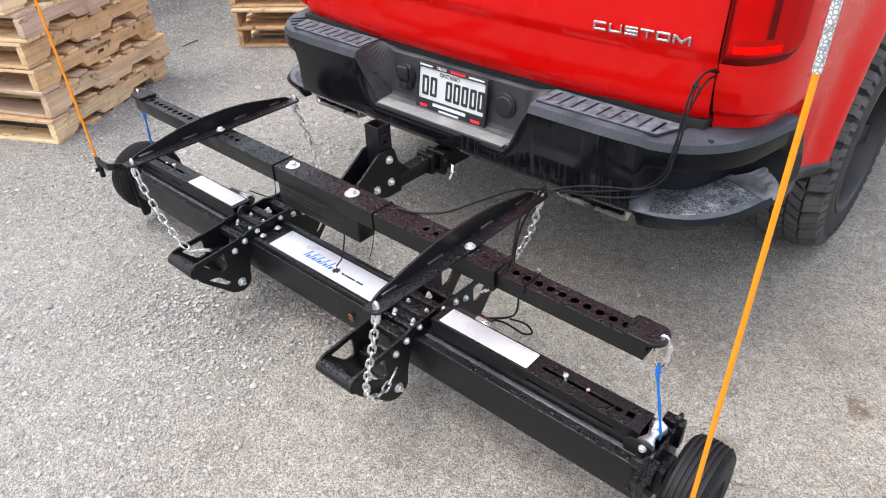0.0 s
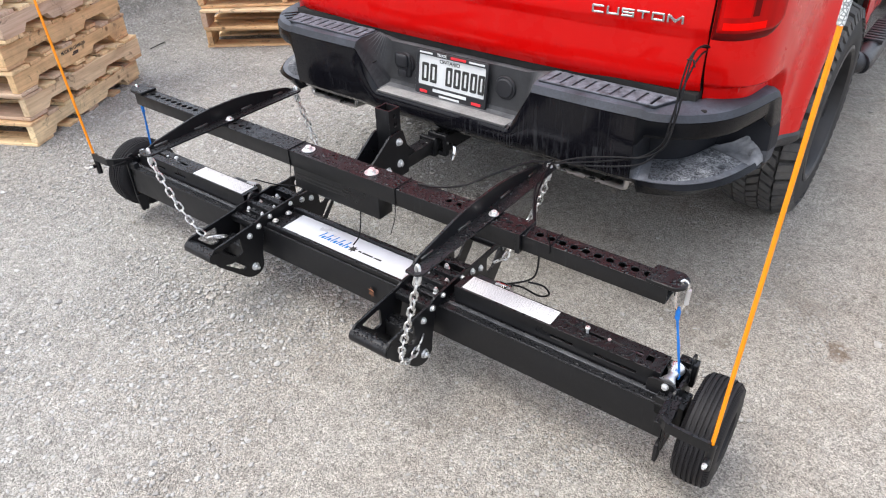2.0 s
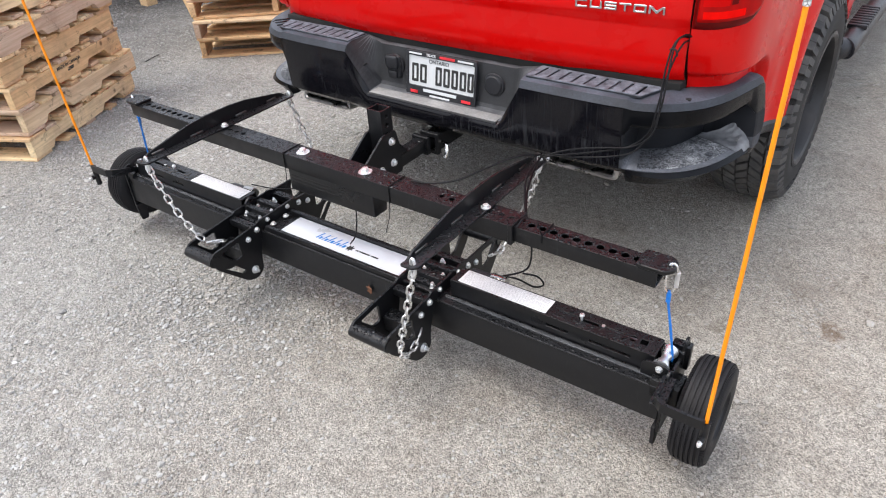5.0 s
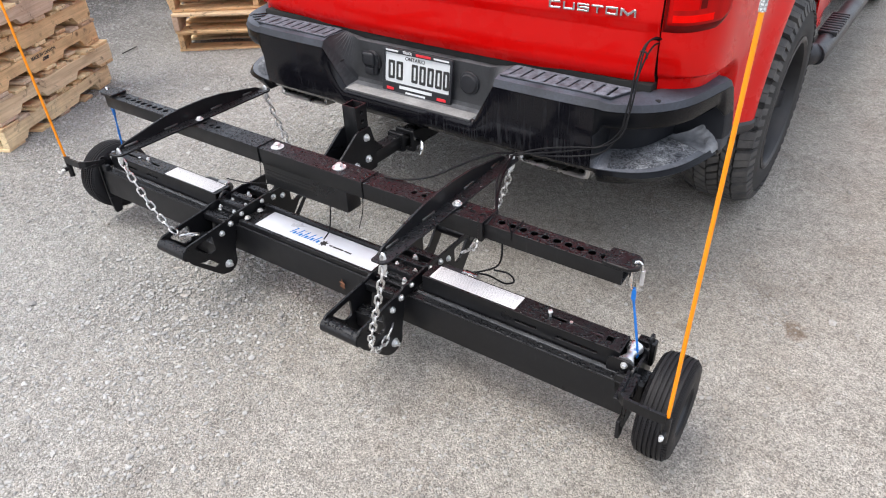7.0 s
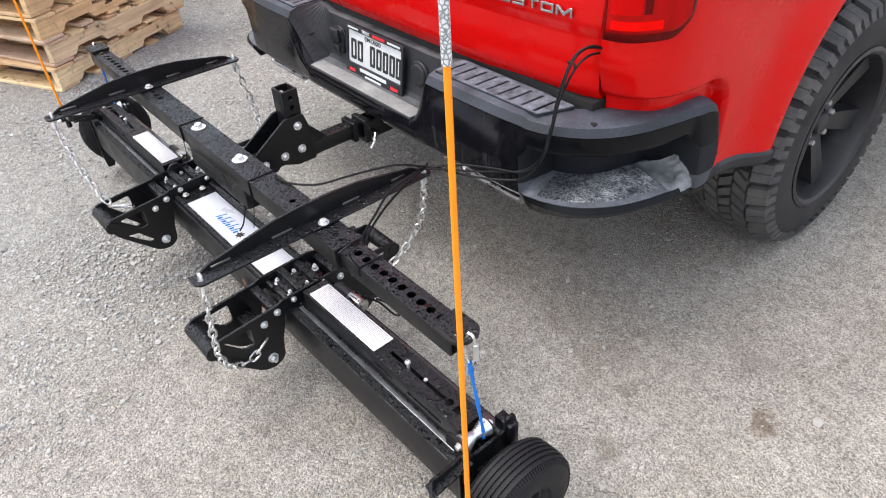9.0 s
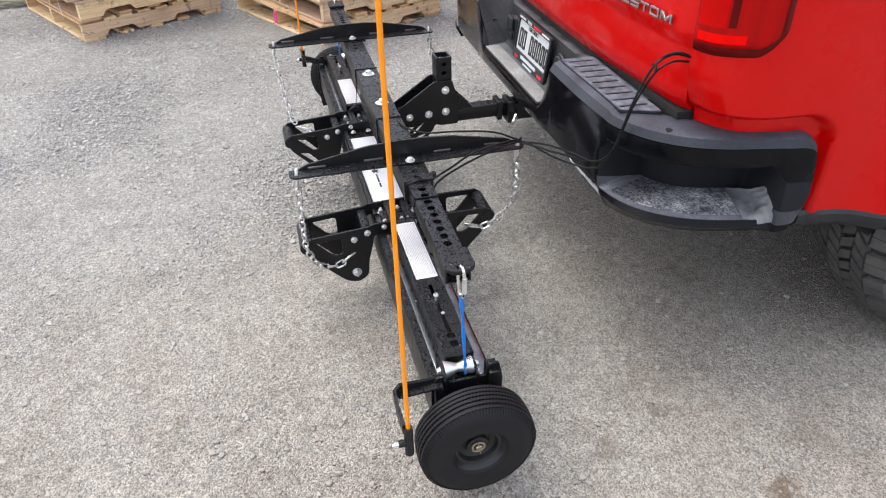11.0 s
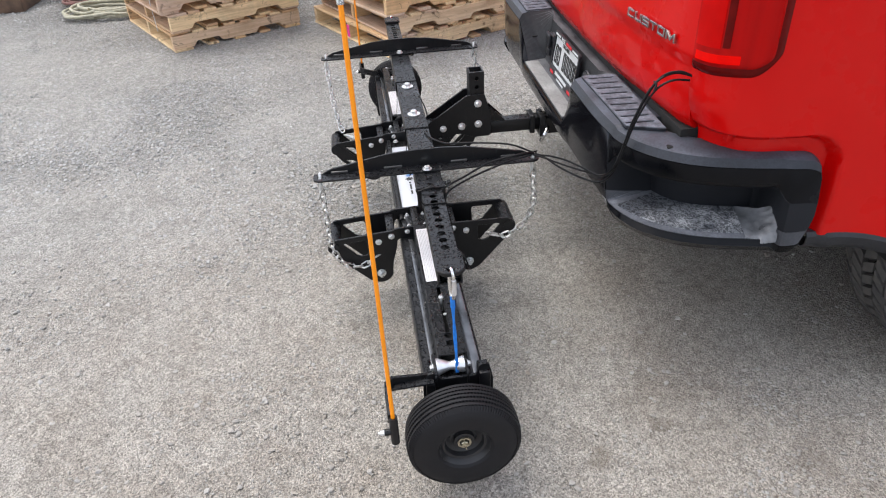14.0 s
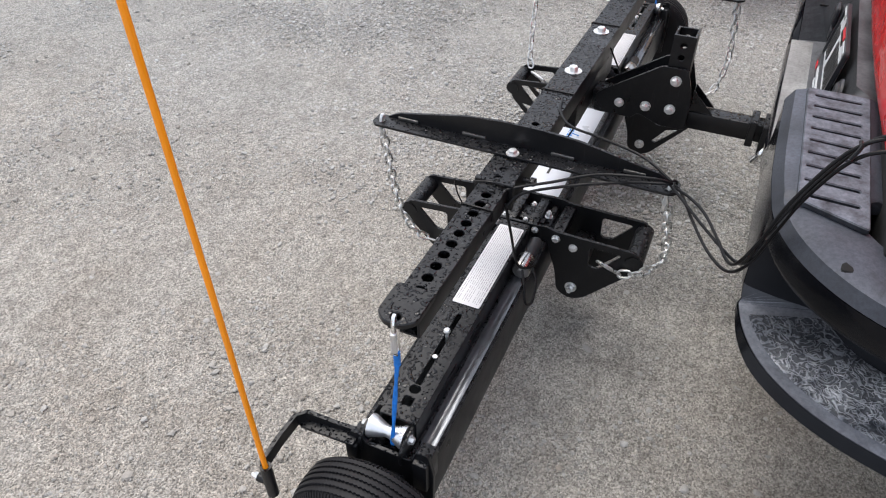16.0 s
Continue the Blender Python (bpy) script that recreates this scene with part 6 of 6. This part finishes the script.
for s, end in ((1, 1.083), (-1, 1.068)):
    x = s * (end + 0.022)
    clip = thing("carabiner", "plain steel carabiner hooked through the crossbar's end lug", "carabiner", (x, 0, 0.53), TURN, "carabiners")
    bm = bmesh.new()
    loop = [(x + s * 0.013 * math.cos(a) + s * 0.004, 0.004 * math.cos(a), 0.574 + (0.040 if math.sin(a) > 0 else 0.048) * math.sin(a)) for a in [2 * math.pi * i / 22 for i in range(22)]]
    hose(bm, loop, 0.0042, 8, 1, True)
    part("carabiner_loop", bm, CHROME, clip)
    bm = bmesh.new()
    cyl(bm, (x + s * 0.017, 0.004, 0.548), (x + s * 0.0172, 0.004, 0.590), 0.0058, 10)
    part("gate_sleeve", bm, ALU, clip)
    cord = thing("blue_cord", "taut blue cord between carabiner and pulley", "cord", (x, 0, 0.33), TURN, "pull cords")
    xp = s * (1.132 + (0 if s > 0 else -0.030))
    for k, y in enumerate((-0.0018, 0.0018)):
        bm = bmesh.new()
        hose(bm, [(x + s * 0.004, y * 0.3, 0.530), (x + s * 0.006, y, 0.50), (lerp(x + s * 0.006, xp + s * 0.012, 0.5), -y, 0.42), (xp + s * 0.012, y, 0.336), (xp + s * 0.013, y, 0.318)], 0.0030, 8)
        part("strand", bm, CORD, cord)
    bm = bmesh.new()
    cyl(bm, (x + s * 0.005, 0, 0.500), (x + s * 0.004, 0, 0.532), 0.0062, 10)
    part("knot", bm, CORD, cord)

# ---------------------------------------------------------------- cables
wires = thing("cable_bundle", "bundle of thin black cables from tailgate to lifting arm", "cables", (0.566, 0.34, 0.615))
rng = random.Random(4)
for k in range(3):
    o = [Vector((0.009 * math.cos(k * 2.1), 0.009 * math.sin(k * 2.1), 0.006 * math.sin(k * 2.1 + 1))) for _ in range(8)]
    sag = (0.0, 0.012, 0.026)[k]
    pts = [(0.872, 0.662, 0.936 - 0.006 * k), (0.864, 0.610, 0.950 - 0.008 * k), (0.858, 0.565, 0.925 - 0.006 * k), (0.857, 0.525, 0.84), (0.858, 0.502, 0.765), (0.844, 0.486, 0.700 - sag * 0.6), (0.800, 0.470, 0.655 - sag * 0.9), (0.745, 0.440, 0.642 - sag * 0.8), (0.665, 0.400, 0.632 - sag * 0.5), (0.605, 0.362, 0.628), (0.570, 0.338, 0.622)]
    bm = bmesh.new()
    hose(bm, [Vector(p) + 0.9 * Vector((0.010 * math.cos(i * 1.3 + k * 2.1), 0.010 * math.sin(i * 0.9 + k * 2.1), 0.006 * math.sin(i + k))) for i, p in enumerate(pts)], 0.0028, 8)
    part("cable", bm, CABLE, wires)
for k, pts in enumerate((
    [(0.570, 0.338, 0.622), (0.585, 0.30, 0.632), (0.60, 0.20, 0.622), (0.64, 0.12, 0.606), (0.69, 0.04, 0.594), (0.70, 0.038, 0.57)],
    [(0.570, 0.338, 0.620), (0.59, 0.26, 0.614), (0.625, 0.16, 0.60), (0.675, 0.07, 0.585), (0.70, 0.044, 0.56)],
    [(0.570, 0.338, 0.624), (0.53, 0.27, 0.640), (0.48, 0.17, 0.632), (0.43, 0.09, 0.615), (0.36, 0.045, 0.606), (0.30, 0.03, 0.605)],
    [(0.70, 0.044, 0.57), (0.70, 0.060, 0.50), (0.68, 0.075, 0.40), (0.60, 0.085, 0.335), (0.56, 0.078, 0.325)],
    [(0.66, 0.08, 0.37), (0.70, 0.10, 0.36), (0.715, 0.11, 0.33), (0.68, 0.115, 0.305), (0.63, 0.105, 0.32), (0.60, 0.085, 0.33)],
    [(-0.10, 0.045, 0.575), (-0.14, 0.07, 0.50), (-0.25, 0.085, 0.40), (-0.42, 0.08, 0.345), (-0.55, 0.072, 0.33)],
    [(0.02, 0.040, 0.555), (0.05, 0.03, 0.45), (0.07, -0.005, 0.36), (0.05, -0.02, 0.315)],
)):
    bm = bmesh.new()
    hose(bm, pts, 0.0030 if k < 5 else 0.0024, 8)
    part("cable", bm, CABLE, wires)
for p, q in (((0.845, 0.566, 0.926), (0.872, 0.558, 0.912)), ((0.556, 0.345, 0.612), (0.582, 0.335, 0.634)), ((0.69, 0.034, 0.602), (0.70, -0.026, 0.602))):
    bm = bmesh.new()
    hose(bm, [p, ((p[0] + q[0]) / 2 + 0.004, (p[1] + q[1]) / 2 + 0.004, (p[2] + q[2]) / 2 + 0.008), q], 0.0028, 6)
    part("cable_tie", bm, CABLE, wires)

# ---------------------------------------------------------------- pallets and hoses


def board_mesh(name, lx, ly, lz):
    b = bmesh.new()
    box(b, -lx / 2, lx / 2, -ly / 2, ly / 2, -lz / 2, lz / 2, 0.002, 1)
    me = bpy.data.meshes.new(name)
    b.to_mesh(me)
    b.free()
    return me


PL, PW, PH = 1.03, 1.20, 0.136  # stringer length, deck board length, height
TOP_B, LEAD_B = board_mesh("deck_board", PW, 0.088, 0.017), board_mesh("lead_board", PW, 0.135, 0.017)


def stringer_mesh():
    t = 0.051
    o = [(-t, 0), (-t, 0)]
    pts = [(0, 0), (0.15, 0)]
    for a in (0.15, 0.65):
        pts += [(a, 0.0), (a + 0.03, 0.036), (a + 0.20, 0.036), (a + 0.23, 0.0)]
    pts += [(PL, 0), (PL, 0.098), (0, 0.098)]
    clean = []
    for p in pts:
        if not clean or (Vector(p) - Vector(clean[-1])).length > 1e-4:
            clean.append(p)
    return sheet(rounded(clean, 0.006, 3), [], 0.038, Matrix(((0, 0, 1, 0), (1, 0, 0, 0), (0, 1, 0, 0), (0, 0, 0, 1))), 0.001)


STRINGER = stringer_mesh()


def pallet(m, label, seed, mark=False, painted=False, boards=None, beams=None):
    """A wooden stringer pallet; x runs along its deck boards away from the corner, y along its stringers."""
    rng = random.Random(seed)
    p = thing("wooden_pallet", label, "pallet", (0, 0, 0), m, "stacked pallets")
    z0 = 0.018
    for x in (0.02, PW / 2, PW - 0.02):
        ob = part("stringer", STRINGER, beams or WOOD_LONG, p)
        ob.matrix_basis = pose(x, rng.uniform(-0.004, 0.004), z0)
    for y in (0.068, 0.30, 0.515, 0.73, PL - 0.068):
        lead = y in (0.068, PL - 0.068)
        ob = part("bottom_board", LEAD_B if lead else TOP_B, boards or WOOD, p)
        ob.matrix_basis = pose(PW / 2 + rng.uniform(-0.012, 0.012), y, 0.0088, 0, 0, rng.uniform(-0.5, 0.5))
    n = 8
    for k in range(n):
        y = 0.068 + (PL - 0.136) * k / (n - 1)
        ob = part("deck_board", LEAD_B if k in (0, n - 1) else TOP_B, boards or WOOD, p)
        ob.matrix_basis = pose(PW / 2 + rng.uniform(-0.012, 0.012), y + rng.uniform(-0.006, 0.006), z0 + 0.098 + 0.0088, 0, rng.uniform(-0.2, 0.2), rng.uniform(-0.6, 0.6))
    if painted:
        b = bmesh.new()
        box(b, PW / 2 - 0.0195, PW / 2 + 0.0195, -0.0062, -0.0045, z0 + 0.004, z0 + 0.092, 0)
        part("paint_mark", b, PINK, p, "pink paint on the stringer's end")
    if mark:
        part("stamp", lettering("MADE IN CANADA", 0.026, 0.0006, Matrix(((0, 0, 1, PW - 0.0005), (1, 0, 0, 0.50), (0, 1, 0, 0.092), (0, 0, 0, 1))), 0.0006), INK, p, "black stamped words")
        b = bmesh.new()
        for y, w, z in ((0.485, 0.05, 0.066), (0.50, 0.03, 0.057), (0.475, 0.022, 0.056)):
            box(b, PW - 0.0012, PW + 0.0004, y, y + w, z, z + 0.008, 0)
        part("stamp_bars", b, INK, p)
    return p


def pile(corner, along_deg, count, seed, name, left_handed=True):
    """A stack; along_deg is the heading of the stringers from the near corner, the deck boards run to their left."""
    rng = random.Random(seed)
    for k in range(count):
        r = along_deg + rng.uniform(-2.2, 2.2) * (0.3 if k == 0 else 1)
        ox, oy = (0, 0) if k == 0 else (rng.uniform(-0.024, 0.024), rng.uniform(-0.026, 0.026))
        m = Matrix.Translation((corner[0] + ox, corner[1] + oy, (PH + 0.0015) * k)) @ Matrix.Rotation(radians(r - 90), 4, 'Z') @ Matrix.Diagonal((1, 1, 1, 1))
        # deck boards to the left of the stringers' heading
        p = pallet(m @ Matrix.Translation((-PW if left_handed else 0, 0, 0)), ("browned" if seed == 5 else "weathered" if rng.random() < 0.5 else "pale yellow") + " wooden pallet in a stack " + name, seed * 31 + k, seed == 2 and k == 2, (seed, k) in ((2, 0), (9, 1)), *((AGED, AGED_LONG) if seed == 5 else ()))
    return p


pile((-2.305, 0.005), 117.0, 8, 2, "on the gravel yard")
pile((-2.845, -1.568), 119.5, 7, 5, "beside a hose coil")
pile((-2.890, 1.545), 128.0, 7, 9, "beyond the truck", False)

string = thing("string", "thin white string hanging down the pallet stack", "string", (-3.10, -1.72, 0.10))
bm = bmesh.new()
hose(bm, [(-3.105, -1.715, 0.92), (-3.10, -1.722, 0.70), (-3.106, -1.725, 0.48), (-3.098, -1.727, 0.30), (-3.104, -1.726, 0.20), (-3.097, -1.724, 0.10)], 0.0028, 6)
part("strand", bm, PAPER, string)
twig = thing("twig", "thin dark twig lying on the gravel", "twig", (-3.22, 1.28, 0.006))
bm = bmesh.new()
hose(bm, [(-3.217, 1.282, 0.007), (-3.232, 1.36, 0.012), (-3.262, 1.430, 0.008)], 0.0035, 7)
part("stick", bm, SHADE, twig)

# coiled hoses, and timber posts under an added shading deck, at the yard's far edge


def coil(cx, cy, rx, ry, turns, mat_, label, seed, heap):
    """A hose thrown down in loose loops that lie on and beside one another."""
    rng = random.Random(seed)
    t = thing("hose_coil", label, "hose", (cx, cy, 0))
    b = bmesh.new()
    pts = []
    n = 14
    for lay in range(turns):
        ox, oy = rng.uniform(-0.05, 0.05), rng.uniform(-0.08, 0.08)
        k_ = rng.uniform(0.72, 1.08)
        turn = rng.uniform(-0.3, 0.3)
        for k in range(n):
            a = 2 * math.pi * k / n
            u, v = rx * k_ * math.cos(a), ry * k_ * math.sin(a)
            pts.append((cx + ox + u * math.cos(turn) - v * math.sin(turn), cy + oy + u * math.sin(turn) + v * math.cos(turn), 0.015 + heap * lay + 0.008 * (1 + math.sin(a * 2 + lay * 2.4))))
    hose(b, pts, 0.013, 8, 3)
    part("hose", b, mat_, t)


coil(-4.13, -2.37, 0.21, 0.34, 8, HOSE_G, "loosely coiled pale green hose on gravel", 1, 0.010)
coil(-4.66, -2.50, 0.26, 0.42, 11, HOSE_P, "heaped coil of faded red-brown hose", 4, 0.02)

block = thing("timber_block", "weathered dark brown timber block on the gravel", "timber", (-4.7, -3.4, 0))
bm = bmesh.new()
box(bm, -4.92, -4.48, -3.75, -3.26, 0.0, 0.20, 0.012, 2)
part("block", bm, OLD_WOOD, block)
bin_ = thing("metal_bin", "pale grey sheet-metal bin standing on gravel", "bin", (-5.2, -3.16, 0))
b = bmesh.new()
for x0, x1, y0, y1 in ((-5.45, -4.97, -3.30, -3.285), (-5.45, -4.97, -3.035, -3.02), (-5.45, -5.435, -3.285, -3.035), (-4.985, -4.97, -3.285, -3.035)):
    box(b, x0, x1, y0, y1, 0.012, 0.50, 0.003)
box(b, -5.44, -4.98, -3.29, -3.03, 0.0, 0.02, 0.002)
part("bin_body", b, PANEL, bin_)
b = bmesh.new()
for x0, x1, y0, y1 in ((-5.47, -4.95, -3.315, -3.282), (-5.47, -4.95, -3.038, -3.005), (-5.47, -5.432, -3.282, -3.038), (-4.988, -4.95, -3.282, -3.038)):
    box(b, x0, x1, y0, y1, 0.495, 0.52, 0.004)
part("bin_rim", b, PANEL, bin_)

rack = thing("posts_with_shade_deck", "weathered timber posts and brace under an added, unseen deck that shades the ground", "rack", (-5.8, 3.0, 0))
for x, y in ((-4.66, 2.30), (-5.6, 4.3), (-6.9, 2.1)):
    bm = bmesh.new()
    box(bm, x - 0.055, x + 0.055, y - 0.055, y + 0.055, 0, 0.75, 0.004)
    part("post", bm, WOOD, rack)
# a brace set aslant between the ground and the deck
bm = bmesh.new()
box(bm, -0.05, 0.05, -0.02, 0.02, 0, 0.98, 0.004, 2, Matrix.Translation((-3.86, 2.24, 0.01)) @ Vector((-0.62, 0.16, 0.74)).to_track_quat('Z', 'Y').to_matrix().to_4x4())
part("brace", bm, WOOD, rack)
# An unseen deck, added so that its shadow darkens the ground below.
bm = bmesh.new()
deck = [(-4.42, 2.9), (-4.75, 1.85), (-7.4, 1.7), (-7.6, 4.6), (-5.2, 4.9)]
low = [bm.verts.new((x, y, 0.75)) for x, y in deck]
top = [bm.verts.new((x, y, 0.93)) for x, y in deck]
bm.faces.new(low)
bm.faces.new(top)
for i in range(5):
    bm.faces.new((low[i], low[(i + 1) % 5], top[(i + 1) % 5], top[i]))
bmesh.ops.recalc_face_normals(bm, faces=bm.faces)
part("deck", bm, WOOD, rack)
